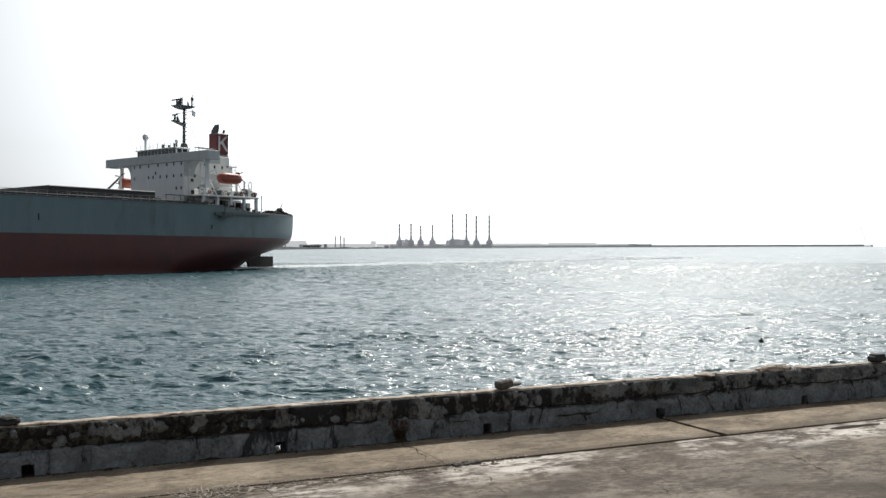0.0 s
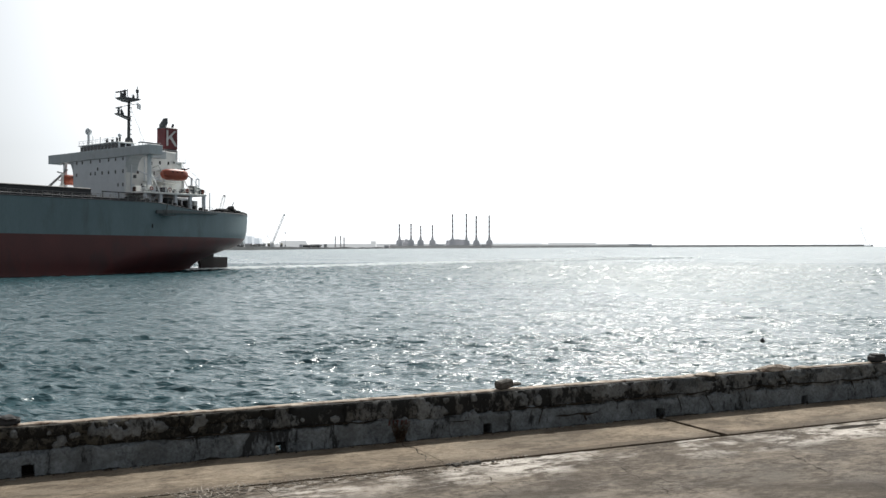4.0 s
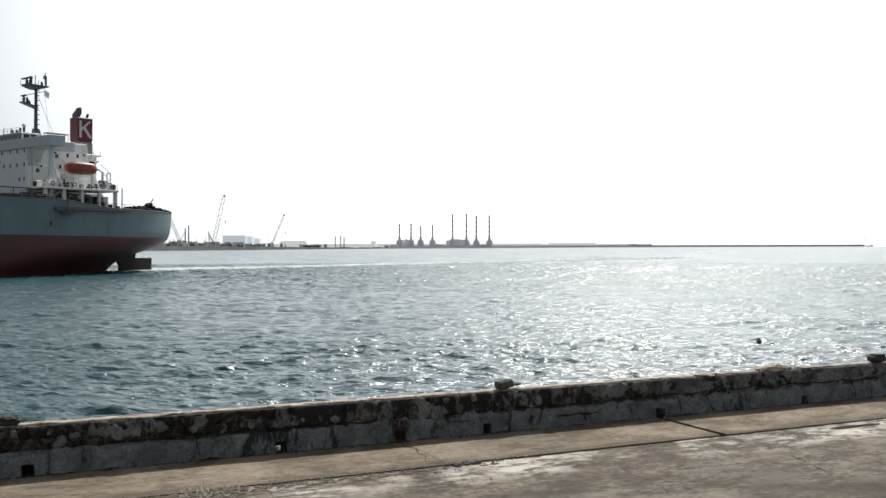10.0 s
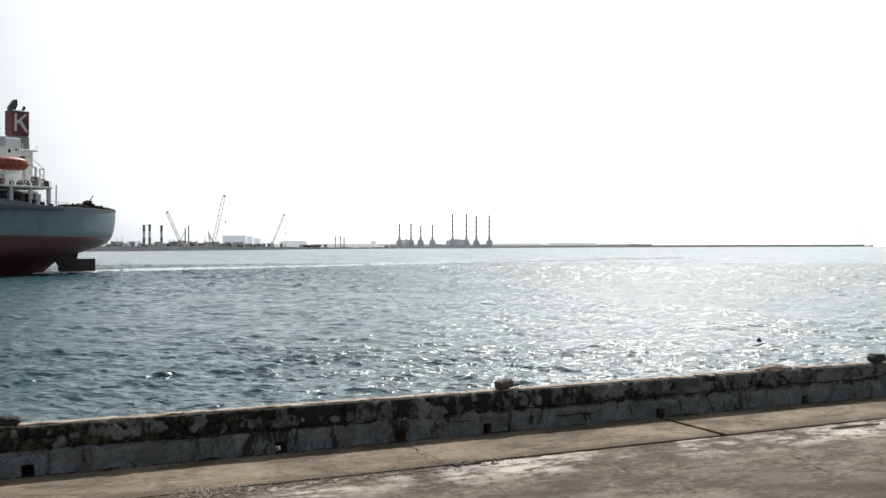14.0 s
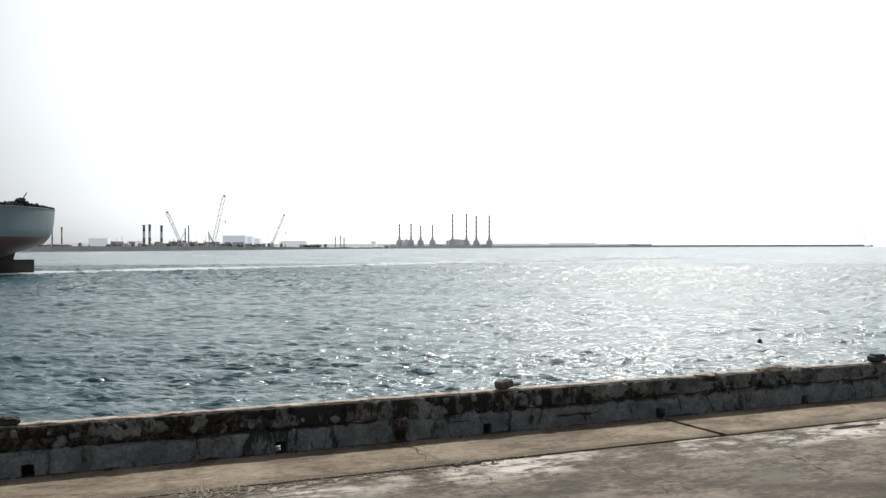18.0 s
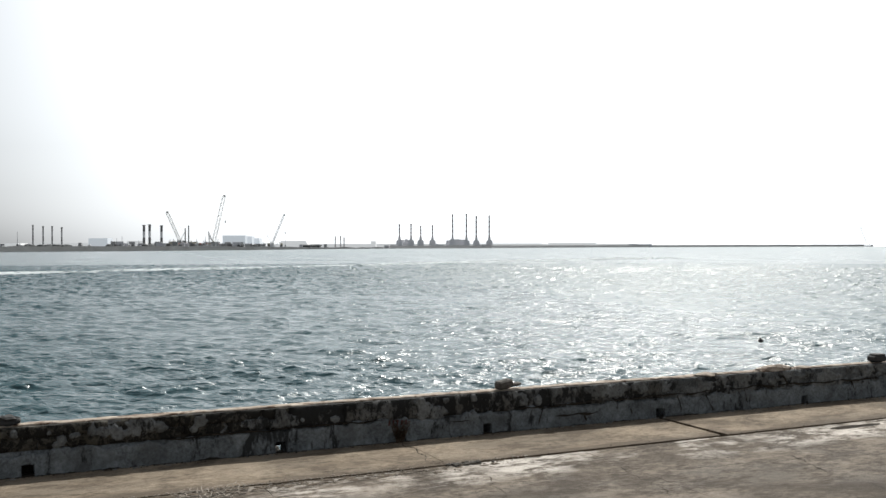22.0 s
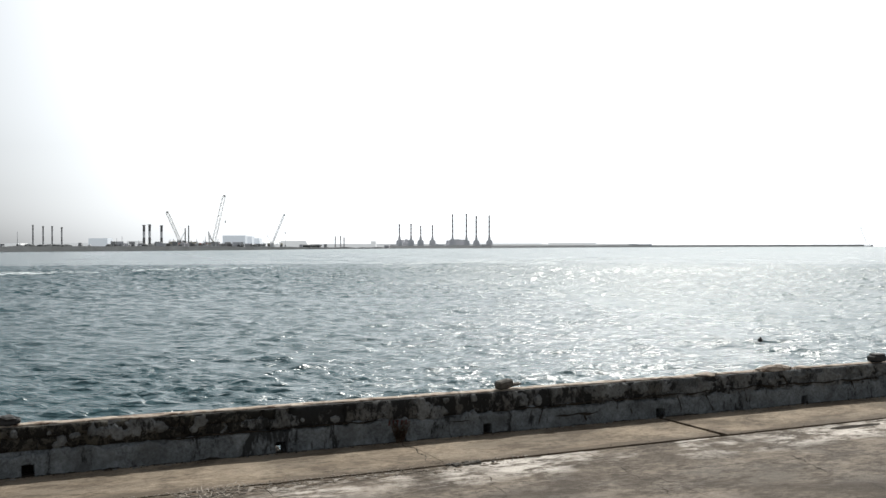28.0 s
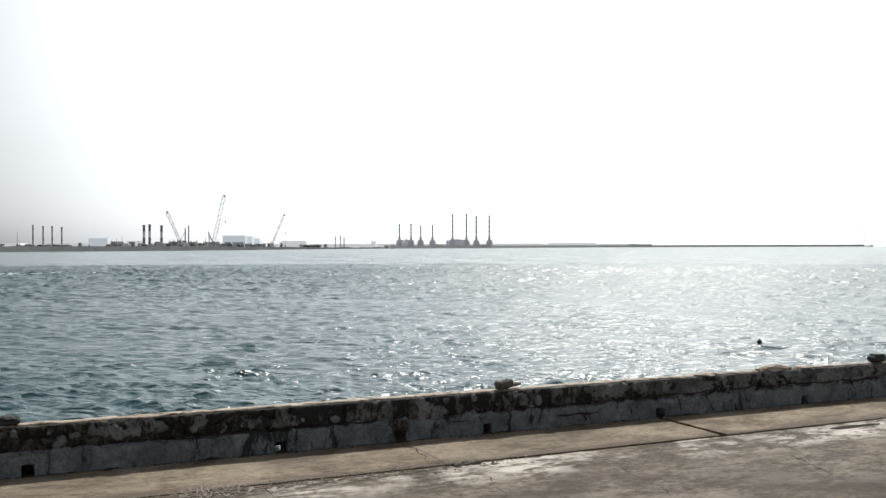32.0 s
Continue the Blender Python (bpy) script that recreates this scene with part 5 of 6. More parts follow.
# ---- wake: foam on the track behind the stern ----
FWD = Vector((-0.6187, -0.7856, 0))
PORT = Vector((0.7856, -0.6187, 0))
MAST0 = Vector((-62.2, 226.0, 0))
rng = random.Random(11)
bm = B()
for k in range(12600):
    band = k >= 5600                     # the broad churned band behind the screw, over the older streaks
    s = rng.uniform(-22, 128) if k >= 8600 else rng.uniform(-270, -24) if band or rng.random() < 0.66 else rng.uniform(-22, 105)
    strand = rng.choice((-10, -6, -3, -3, -2, 2))
    if k >= 8600 and noise.noise(Vector((s * 0.05, 1.5, 2.5))) < rng.uniform(-0.5, 0.35):
        continue
    off = -3 + min(9.0, max(-9.0, rng.gauss(0, 4.5))) if k >= 8600 else rng.gauss(-3, 2.0 + min(6.0, 0.04 * max(0, -24 - s))) if band else strand + rng.gauss(0, 2.0) + 3 * math.sin(s * 0.021 + strand)
    if not band and noise.noise(Vector((s * 0.035, strand * 3.3, 0.5))) < rng.uniform(-0.4, 0.22) + max(0, (-110 - s) / 420) + (0.12 if s > 0 else 0):
        continue
    c = MAST0 + FWD * s + PORT * off
    L, W, hh = rng.uniform(0.4, 3.2), rng.uniform(0.2, 0.8), rng.uniform(0.03, 0.13) + (0.10 if band else 0.12 if s < -20 and strand in (-3, -2) else 0.06 if s < -60 else 0) + (0.06 + 0.0007 * (s + 22) if s > -22 else 0)
    pts, low = [], []
    for i in range(7):
        a = 2 * math.pi * i / 7
        r = rng.uniform(0.6, 1.2)
        d = FWD * (L * r * math.cos(a)) + PORT * (W * r * math.sin(a))
        pts.append(bm.verts.new(c + d * 0.6 + Vector((0, 0, hh))))
        low.append(bm.verts.new(c + d + Vector((0, 0, -0.12))))
    bm.faces.new(pts)
    for i in range(7):
        bm.faces.new((pts[i], low[i], low[(i + 1) % 7], pts[(i + 1) % 7]))
wake = tagged(new("wake_foam", mesh_of("wake_foam", bm, M_foam)), "broken white wake foam trailing behind the ship", "foam", "", "stuff")


# ---- far shore ----
F_PX = 1681.0


def shore(px, dist):
    return Vector(((px - 784) / F_PX * dist, dist, 0))


def bank(name, stations, label, material, thick=60.0):
    """An embankment through (bearing, distance, crest height) stations."""
    bm = B()
    rows = []
    for px, d, h in stations:
        p = shore(px, d)
        out = p.normalized()
        rows.append([bm.verts.new(p + Vector((0, 0, -1))), bm.verts.new(p + out * h * 1.2 + Vector((0, 0, h))), bm.verts.new(p + out * thick + Vector((0, 0, h))), bm.verts.new(p + out * (thick + 20) + Vector((0, 0, -1)))])
    for a, b in zip(rows, rows[1:]):
        for i in range(3):
            bm.faces.new((a[i], b[i], b[i + 1], a[i + 1]))
    bm.faces.new(rows[0])
    bm.faces.new(rows[-1])
    return tagged(new(name, mesh_of(name, bm, material)), label, "shore", "", "structure")


sts = []
for px in range(-400, 701, 10):
    d = float(np.interp(px, [-400, 0, 150, 300, 450, 600, 700], [940, 1150, 1265, 1410, 1640, 2300, 2700]))
    top = 435.9 + 1.4 * noise.noise(Vector((px * 0.05, 0, 0))) + 0.8 * noise.noise(Vector((px * 0.21, 3, 0)))
    sts.append((px, d, 5.4 + (438.5 - px * 0.00255 - top - max(0, (px - 350)) * 0.008) / F_PX * d))
bank("shore_bank", sts, "dark grey rock embankment along the far shore", M_land, 520)
sts = []
for px in range(690, 1560, 15):
    d = float(np.interp(px, [690, 870, 1000, 1200, 1560], [2740, 2830, 3500, 4300, 4700]))
    sts.append((px, d, 5.4 + (1.5 + 0.4 * noise.noise(Vector((px * 0.03, 7, 0)))) / F_PX * d))
bank("breakwater", sts, "long low breakwater on the horizon", M_pier, 30)


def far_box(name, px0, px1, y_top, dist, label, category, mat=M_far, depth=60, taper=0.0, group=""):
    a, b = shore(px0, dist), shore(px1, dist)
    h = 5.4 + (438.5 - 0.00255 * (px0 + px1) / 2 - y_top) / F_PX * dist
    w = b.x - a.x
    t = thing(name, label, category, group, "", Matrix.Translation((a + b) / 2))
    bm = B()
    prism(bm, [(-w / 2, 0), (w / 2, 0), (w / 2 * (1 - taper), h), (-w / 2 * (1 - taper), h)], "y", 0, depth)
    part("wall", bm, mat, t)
    return t, w, h


def chimney(px, y_top, dist, width_px, label, base=None, bands=7, paints=None):
    p = shore(px, dist)
    hy = 438.5 - 0.00255 * px
    h = 5.4 + (hy - y_top) / F_PX * dist
    r = width_px / 2 / F_PX * dist
    t = thing("chimney", label, "chimney", "chimneys on the far shore", "", Matrix.Translation(p))
    z0 = 0.0
    if base:
        bh = 5.4 + (hy - base[1]) / F_PX * dist
        bw = base[0] / 2 / F_PX * dist
        part("base_block", prism(B(), [(-bw, 0), (bw, 0), (bw, bh * 0.86), (bw * 0.82, bh * 0.98), (bw * 0.42, bh * 1.06), (bw * 0.36, bh * 1.4), (-bw * 0.36, bh * 1.4), (-bw * 0.42, bh * 1.06), (-bw * 0.82, bh * 0.98), (-bw, bh * 0.86)], "y", -bw, bw), M_far, t)
        z0 = bh * 1.35
    for k in range(bands):
        za, zb = z0 + (h - z0) * k / bands, z0 + (h - z0) * (k + 1) / bands
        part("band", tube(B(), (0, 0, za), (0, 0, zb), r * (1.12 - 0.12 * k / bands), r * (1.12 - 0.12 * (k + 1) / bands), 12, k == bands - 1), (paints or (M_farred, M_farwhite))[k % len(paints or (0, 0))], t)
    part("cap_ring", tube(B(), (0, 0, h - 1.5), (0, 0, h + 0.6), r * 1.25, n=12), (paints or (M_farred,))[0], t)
    return t


for px, y in ((801, 380), (825.5, 379), (843, 383), (866, 382)):
    chimney(px, y, 2900, 3.0, "tall banded power station chimney", (11, 426), 9)
for px, y in ((707, 397), (727.5, 397), (744.5, 400), (765.5, 399)):
    chimney(px, y, 2850, 2.8, "banded chimney beside a turbine hall", (11, 425.5), 7)
for px, y in ((58.5, 399), (76.5, 401), (92.5, 401), (109.5, 403)):
    chimney(px, y, 1540, 2.4, "slender dark chimney behind the embankment", None, 5, (M_pile, M_steel))
for px, y in ((255, 399), (265, 398), (286, 399.5)):
    chimney(px, y, 1780, 4.2, "stout banded pile standing over the works", None, 4, (M_pile, M_pile, M_farwhite, M_pile))
for px, y in ((328, 405), (334, 400)):
    chimney(px, y, 1800, 2.0, "thin dark pile standing over the works", None, 3, (M_pile, M_dgrey))
for px, y in ((593.5, 419), (603, 418), (609, 421)):
    chimney(px, y, 2560, 2.0, "short thin chimney on the far shore", None, 3)

for px0, px1, y_top, d, label, taper, roofs in (
        (705, 731, 427.5, 2870, "pale grey turbine hall between chimneys", 0.0, ((-0.3, 0.16, 5.0), (0.02, 0.10, 7.0), (0.27, 0.18, 4.0))),
        (788, 831, 425.5, 2930, "pale grey turbine hall with stepped ends", 0.10, ((-0.12, 0.2, 3.5), (0.2, 0.16, 2.5), (-0.38, 0.06, -4.0)))):
    hall, hw, hh = far_box("turbine_hall", px0, px1, y_top, d, label, "building", taper=taper, group="far buildings")
    for cx, hwid, rise in roofs:
        part("roof_house", box(B(), hw * (cx - hwid), hw * (cx + hwid), 4, 50, hh - 6, hh + rise), M_far, hall)
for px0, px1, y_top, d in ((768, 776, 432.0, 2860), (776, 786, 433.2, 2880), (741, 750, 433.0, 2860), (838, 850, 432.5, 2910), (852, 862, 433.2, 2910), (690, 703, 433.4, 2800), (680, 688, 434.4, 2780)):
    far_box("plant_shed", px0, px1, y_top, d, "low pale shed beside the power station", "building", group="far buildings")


# the palest distance, its sea haze painted in as glow: one plain backdrop
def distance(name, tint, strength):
    """Pale glowing material: sea haze over distant land put into colour and emission."""
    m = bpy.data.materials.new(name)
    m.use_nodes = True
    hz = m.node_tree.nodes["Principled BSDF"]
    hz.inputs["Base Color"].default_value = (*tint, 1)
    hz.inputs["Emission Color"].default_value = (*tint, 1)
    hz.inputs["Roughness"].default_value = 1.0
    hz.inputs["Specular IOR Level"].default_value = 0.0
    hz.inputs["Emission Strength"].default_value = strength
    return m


M_haze = distance("painted_haze_distance", (0.55, 0.54, 0.53), 0.66)
M_shed = distance("painted_haze_sheds", (0.53, 0.545, 0.565), 0.56)
M_palest = distance("palest_painted_haze", (0.6, 0.6, 0.6), 0.85)
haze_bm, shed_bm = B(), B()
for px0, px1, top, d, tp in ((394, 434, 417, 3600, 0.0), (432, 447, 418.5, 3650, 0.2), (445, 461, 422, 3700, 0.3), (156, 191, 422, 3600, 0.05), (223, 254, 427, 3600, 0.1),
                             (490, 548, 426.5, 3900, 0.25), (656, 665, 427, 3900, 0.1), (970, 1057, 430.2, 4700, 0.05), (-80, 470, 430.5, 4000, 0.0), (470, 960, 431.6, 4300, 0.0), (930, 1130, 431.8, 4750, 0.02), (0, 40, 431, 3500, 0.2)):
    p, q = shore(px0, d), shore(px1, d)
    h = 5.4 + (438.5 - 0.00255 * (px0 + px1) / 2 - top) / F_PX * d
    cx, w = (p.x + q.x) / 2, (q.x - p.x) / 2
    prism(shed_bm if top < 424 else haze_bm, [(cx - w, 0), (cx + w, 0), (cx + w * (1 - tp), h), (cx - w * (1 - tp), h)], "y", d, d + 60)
tagged(new("backdrop_sheds", mesh_of("backdrop_sheds", shed_bm, M_shed)), "large sheds with haze painted on as a blue-grey glow", "backdrop", "", "structure")
tagged(new("backdrop", mesh_of("backdrop", haze_bm, M_haze)), "pale sheds and low land with sea haze painted on as glow", "backdrop", "", "structure")

# works on the embankment: spoil heaps, huts, excavators, posts
wr = random.Random(21)


def works_dist(px):
    return float(np.interp(px, [-400, 0, 150, 300, 450, 600, 700], [940, 1150, 1265, 1410, 1640, 2300, 2700])) + 36


def spoil_heap(px, w_px, h_px):
    d = works_dist(px)
    s = d / F_PX
    t = thing("spoil_heap", "low grey spoil heap on the embankment", "heap", "works on the embankment", "", Matrix.Translation(shore(px, d)))
    part("heap", lump(B(), (0, 0, 7.5), w_px * s / 2, 8, h_px * s * 0.4 + 1.5, px, 0.3), M_land, t)


def site_hut(px, w_px, h_px, mat):
    d = works_dist(px)
    s = d / F_PX
    t = thing("site_hut", "small site hut on the embankment", "hut", "works on the embankment", "", Matrix.Translation(shore(px, d)))
    part("cabin", box(B(), -w_px * s / 2, w_px * s / 2, -3, 3, 4, 9 + h_px * s, 0.1), mat, t)
    part("roof", box(B(), -w_px * s / 2 - 0.4, w_px * s / 2 + 0.4, -3.4, 3.4, 9 + h_px * s, 9.5 + h_px * s), M_works, t)


def excavator(px, flip):
    d = works_dist(px)
    t = thing("excavator", "yellow excavator working on the embankment", "excavator", "works on the embankment", "", Matrix.Translation(shore(px, d)) @ pose(0, 0, 0, 0, 0, 180 if flip else 0))
    part("tracks", box(B(), -2.5, 2.5, -1.6, 1.6, 5, 9.6, 0.2), M_pile, t)
    part("cab", box(B(), -2.6, 1.6, -1.5, 1.5, 9.6, 12.6, 0.3), M_yellow, t)
    part("boom", tube(B(), (1.2, 0, 11.5), (5.5, 0, 15.5), 0.5, 0.35, 6), M_yellow, t)
    part("stick", tube(B(), (5.5, 0, 15.5), (8.5, 0, 11.5), 0.35, 0.3, 6), M_yellow, t)
    part("bucket", box(B(), 7.8, 9.2, -0.7, 0.7, 9.8, 11.6, 0.2), M_dgrey, t)


for k in range(18):
    px = wr.uniform(-20, 560)
    spoil_heap(px, wr.uniform(8, 26), wr.uniform(0.5, 3.5))
for px in (4, 51, 104, 200, 232, 247, 352, 430, 462, 533, 576):
    site_hut(px, wr.uniform(3, 6), wr.uniform(0.2, 1.6), wr.choice((M_far, M_works, M_farwhite, M_steel)))
for k in range(58):
    px = wr.uniform(195, 470) if k % 2 else wr.uniform(285, 425)
    d = works_dist(px) + wr.uniform(-8, 14)
    t = thing("shipping_container", "weathered steel container among the works", "container", "works on the embankment", "", Matrix.Translation(shore(px, d)))
    w, h = wr.uniform(3, 7), wr.choice((2.6, 2.6, 5.2))
    cm = wr.choice((M_works, M_steel, M_far, M_works, M_pile))
    part("body", box(B(), -w, w, -1.2, 1.2, 4, 8.5 + h, 0.08), cm, t)
    part("end_door", box(B(), w, w + 0.12, -1.1, 1.1, 8.6, 8.3 + h), M_steel, t)
for px, fl in ((303, False), (344, True), (312, True), (372, False), (476, False), (498, True)):
    excavator(px, fl)
for px in (31, 216, 322, 364, 371, 505):
    d = works_dist(px)
    t = thing("lamp_mast", "thin steel mast on the embankment", "mast", "works on the embankment", "", Matrix.Translation(shore(px, d)))
    part("pole", tube(B(), (0, 0, 5), (0, 0, 16 + wr.uniform(0, 10)), 0.35, 0.25, 6), M_steel, t)
    part("foot", box(B(), -0.9, 0.9, -0.9, 0.9, 4, 9.5), M_dgrey, t)

for k in range(46):
    px = wr.uniform(190, 300) if k % 3 == 0 else wr.uniform(288, 400) if k % 3 == 1 else wr.uniform(-10, 560)
    d = works_dist(px) + wr.uniform(-14, 30)
    s = d / F_PX
    w, h = wr.uniform(0.8, 4.5) * s, wr.uniform(0.5, 4.2) * s * (1.6 if k % 7 == 0 else 1.0)
    t = thing("material_stack", "grey stack of building material on the embankment", "stack", "works on the embankment", "", Matrix.Translation(shore(px, d)))
    m1, m2 = wr.choice((M_works, M_steel, M_pile, M_far)), wr.choice((M_works, M_steel, M_farwhite))
    part("lower_tier", box(B(), -w, w, -2, 2, 3.5, 7.6 + h * 0.5, 0.1), m1, t)
    part("upper_tier", box(B(), -w * wr.uniform(0.2, 0.9), w * wr.uniform(0.2, 0.9), -1.6, 1.6, 7.6 + h * 0.5, 7.8 + h, 0.1), m2, t)
    if k % 4 == 0:
        part("upright", tube(B(), (w * 0.4, 0, 7), (w * 0.4 + wr.uniform(-2, 2), 0, 10 + h + wr.uniform(2, 7)), 0.3, 0.2, 5), M_pile, t)


def piling_rig(px, reach):
    """A piling rig: tracks, white cab, long low leader and an upright."""
    t = thing("piling_rig", "white and orange piling rig with a dark leader", "piling rig", "works on the embankment", "", Matrix.Translation(shore(px, works_dist(px))))
    sg = 1 if reach > 0 else -1
    part("tracks", box(B(), -3.4, 3.4, -2.0, 2.0, 5, 9.4, 0.3), M_pile, t)
    part("cab", box(B(), -3.0, 2.6, -1.8, 1.8, 9.4, 12.6, 0.3), M_farwhite, t)
    part("engine_hood", box(B(), 2.6, 5.4, -1.6, 1.6, 9.6, 11.8, 0.3), M_orange, t)
    part("leader", box(B(), min(0, reach), max(0, reach), -0.7, 0.7, 12.8, 14.0, 0.1), M_dgrey, t)
    part("leader_stay", tube(B(), (1.5 * sg, 0, 12.4), (reach * 0.8, 0, 10.0), 0.35, n=6), M_pile, t)
    part("upright", tube(B(), (reach * 0.25, 0, 12.5), (reach * 0.3, 0, 18.5), 0.4, 0.3, 6), M_pile, t)


for px, reach in ((311, -11.0), (325, 7.0), (350, -6.0), (383, 6.5), (362, 4.0)):
    piling_rig(px, reach)
far_box("pier_head", 1118, 1154, 432.5, 4100, "low grey pier head at the breakwater", "pier", M_far)


def crawler_crane(px, y_base, px_tip, y_tip, dist, label, w_px=3.0, hook_px=0.0, mat=M_boom, mast_r=0.45):
    """Lattice boom, cab, counterweight, back mast and hoist rope."""
    hy = 438.5 - 0.00255 * px
    s = dist / F_PX
    p = shore(px, dist)
    t = thing("crawler_crane", label, "crane", "cranes on the works", "", Matrix.Translation(p))
    body, dark_body = (M_steel, M_dgrey) if mat is M_boom else (mat, mat)
    zb = 5.4 + (hy - y_base) * s
    zt = 5.4 + (hy - y_tip) * s
    dx = (px_tip - px) * s
    w = w_px * s / 2
    sg = 1 if dx > 0 else -1
    A, T = Vector((0, 0, zb)), Vector((dx, 0, zt))
    side = (T - A).normalized().cross(Vector((0, 1, 0)))
    for a in (-1, 1):
        for b in (-1, 1):
            o = side * (w * a) + Vector((0, w * b, 0))
            part("boom_chord", tube(B(), A + o * 0.5, T + o * 0.5, 0.34 * s, n=5), mat, t)
    bm = B()
    N = 16
    for k in range(N):
        for b in (-1, 1):
            sa = side * (w * 0.5 * (1 if k % 2 else -1))
            tube(bm, A.lerp(T, k / N) + sa + Vector((0, w * b * 0.5, 0)), A.lerp(T, (k + 1) / N) - sa + Vector((0, w * b * 0.5, 0)), 0.22 * s, n=4)
    part("boom_lacing", bm, mat, t)
    part("boom_head", box(B(), dx - 1.2 * s, dx + 2.2 * s, -1.0 * s, 1.0 * s, zt - 1.2 * s, zt + 1.6 * s), M_pile if mat is M_boom else body, t)
    lo = min(max(zb - 6 * s, 2.0), 5.6)
    part("tracks", box(B(), -5 * s, 5 * s, -2.5 * s, 2.5 * s, lo, lo + 2 * s), dark_body, t)
    part("cab", box(B(), -4 * s, 3 * s, -1.5 * s, 1.5 * s, lo + 2 * s, zb + 0.5 * s, 0.3), body, t)
    part("counterweight", box(B(), -7 * s * sg - 1.5 * s, -7 * s * sg + 1.5 * s, -1.5 * s, 1.5 * s, lo + 2.5 * s, zb), dark_body, t)
    part("back_mast", tube(B(), (-1 * s * sg, 0, zb), (-9 * s * sg, 0, zb + 20 * s * min(1, (zt - zb) / (70 * s))), mast_r * s, n=5), M_pile if mat is M_boom else body, t)
    if mast_r > 0.5:
        part("mast_strut", tube(B(), (-9 * s * sg, 0, zb + 20 * s), (-7.5 * s * sg, 0, lo + 3 * s), 0.6 * s, n=5), M_pile, t)
        part("gantry", tube(B(), (2 * s * sg, 0, zb), (-9 * s * sg, 0, zb + 10 * s), 0.5 * s, n=5), M_pile, t)
    part("pendant_rope", tube(B(), (-9 * s * sg, 0, zb + 20 * s * min(1, (zt - zb) / (70 * s))), T, 0.12 * s, n=4), body, t)
    if hook_px:
        part("hoist_rope", tube(B(), T + Vector((2.0 * s, 0, 0)), T + Vector((2.0 * s, 0, -hook_px * s)), 0.2 * s, n=4), body, t)
        part("hook_block", box(B(), dx + 1.2 * s, dx + 2.8 * s, -0.6 * s, 0.6 * s, zt - hook_px * s - 4 * s, zt - hook_px * s), body, t)
    return t


crawler_crane(378, 430, 397, 347, 1870, "tall lattice-boom crawler crane on the works", 10.0, 44, M_boom, 0.85)
crawler_crane(482, 431, 503, 381, 2090, "pale lattice-boom crawler crane with slack rope", 4.5, 30, M_farwhite)
crawler_crane(318, 426, 296, 376, 1775, "pale lattice-boom crane leaning over the works", 8.0)
# this crane glows faintly: the haze before it is put into its material
crawler_crane(1535, 434, 1523, 404, 4400, "crane at the far pier with haze painted on as pale glow", 3.0, 0.0, M_palest)

# ---- small things on and by the wall ----
blk = thing("concrete_lump", "broken lump of concrete on the wall's coping", "rubble", "", "", QUAY @ pose(5.86, 0.11, 0.55, 0, -7, 8))
part("block", lump(box(B(), -0.115, 0.115, -0.07, 0.07, 0.0, 0.105, 0.02), (0.0, 0, 0.05), 0.12, 0.075, 0.062, 2, 0.3), M_rock, blk)
part("chip", lump(B(), (0.2, 0.0, 0.012), 0.07, 0.05, 0.025, 5), M_rock, blk)
tyre = thing("mooring_fender", "black rubber fender block on the coping", "fender", "", "", QUAY @ pose(12.6, 0.11, 0.545))
part("body", box(B(), -0.13, 0.13, -0.09, 0.09, 0.0, 0.095, 0.02), M_rubber, tyre)
part("cap", box(B(), -0.09, 0.12, -0.08, 0.08, 0.09, 0.125, 0.015), M_rubber, tyre)
buoy = thing("buoy", "small dark buoy floating on the water", "buoy", "", "", Matrix.Translation((17.35, 51.8, 0.2)))
part("float_body", ball(B(), (0, 0, 0), 0.14, 0.14, 0.11), M_black, buoy)
part("lifting_eye", tube(B(), (0, 0, 0.1), (0, 0, 0.16), 0.05, n=6), M_black, buoy)


kerb_tyre = thing("mooring_fender", "black lump of rope and rubber on the coping", "fender", "", "", QUAY @ pose(-0.05, 0.13, 0.535))
part("body", lump(B(), (0, 0, 0.045), 0.14, 0.08, 0.06, 7, 0.5), M_rubber, kerb_tyre)
for x, l, h in ((10.45, 0.34, 0.075), (9.15, 0.2, 0.04), (11.0, 0.16, 0.03)):
    heap = thing("mortar_lump", "spilled lump of set mortar on the coping", "rubble", "mortar on the wall", "", QUAY @ pose(x, 0.1, 0.53))
    part("crust", lump(B(), (0, 0, 0), l, 0.09, h, x, 0.35, 16, 8), M_cope, heap)

plant = thing("dry_weed", "dry reddish weed growing at the foot of the wall", "plant", "", "", QUAY @ pose(4.32, -0.06, 0.0))
pr = random.Random(4)
for k in range(38):
    a, ln = pr.uniform(0, 6.28), pr.uniform(0.12, 0.32)
    tip = Vector((math.cos(a) * ln * 0.5, math.sin(a) * ln * 0.2 - 0.02, ln))
    root = Vector((pr.uniform(-0.05, 0.05), pr.uniform(-0.015, 0.015), 0))
    stem = part("stem", tube(B(), root, tip, 0.0035, 0.0015, 4), M_plant, plant)
    bm = B()
    for j in range(9):
        c = root.lerp(tip, 0.3 + 0.7 * j / 9)
        d = Vector((pr.uniform(-1, 1), pr.uniform(-1, 0.3), pr.uniform(-0.2, 0.8))).normalized()
        sd = d.cross(Vector((0, 0, 1))).normalized() * 0.012
        q = c + d * pr.uniform(0.02, 0.045)
        bm.faces.new([bm.verts.new(v) for v in (c, (c + q) / 2 + sd, q, (c + q) / 2 - sd)])
    part("leaves", bm, M_plant, stem)

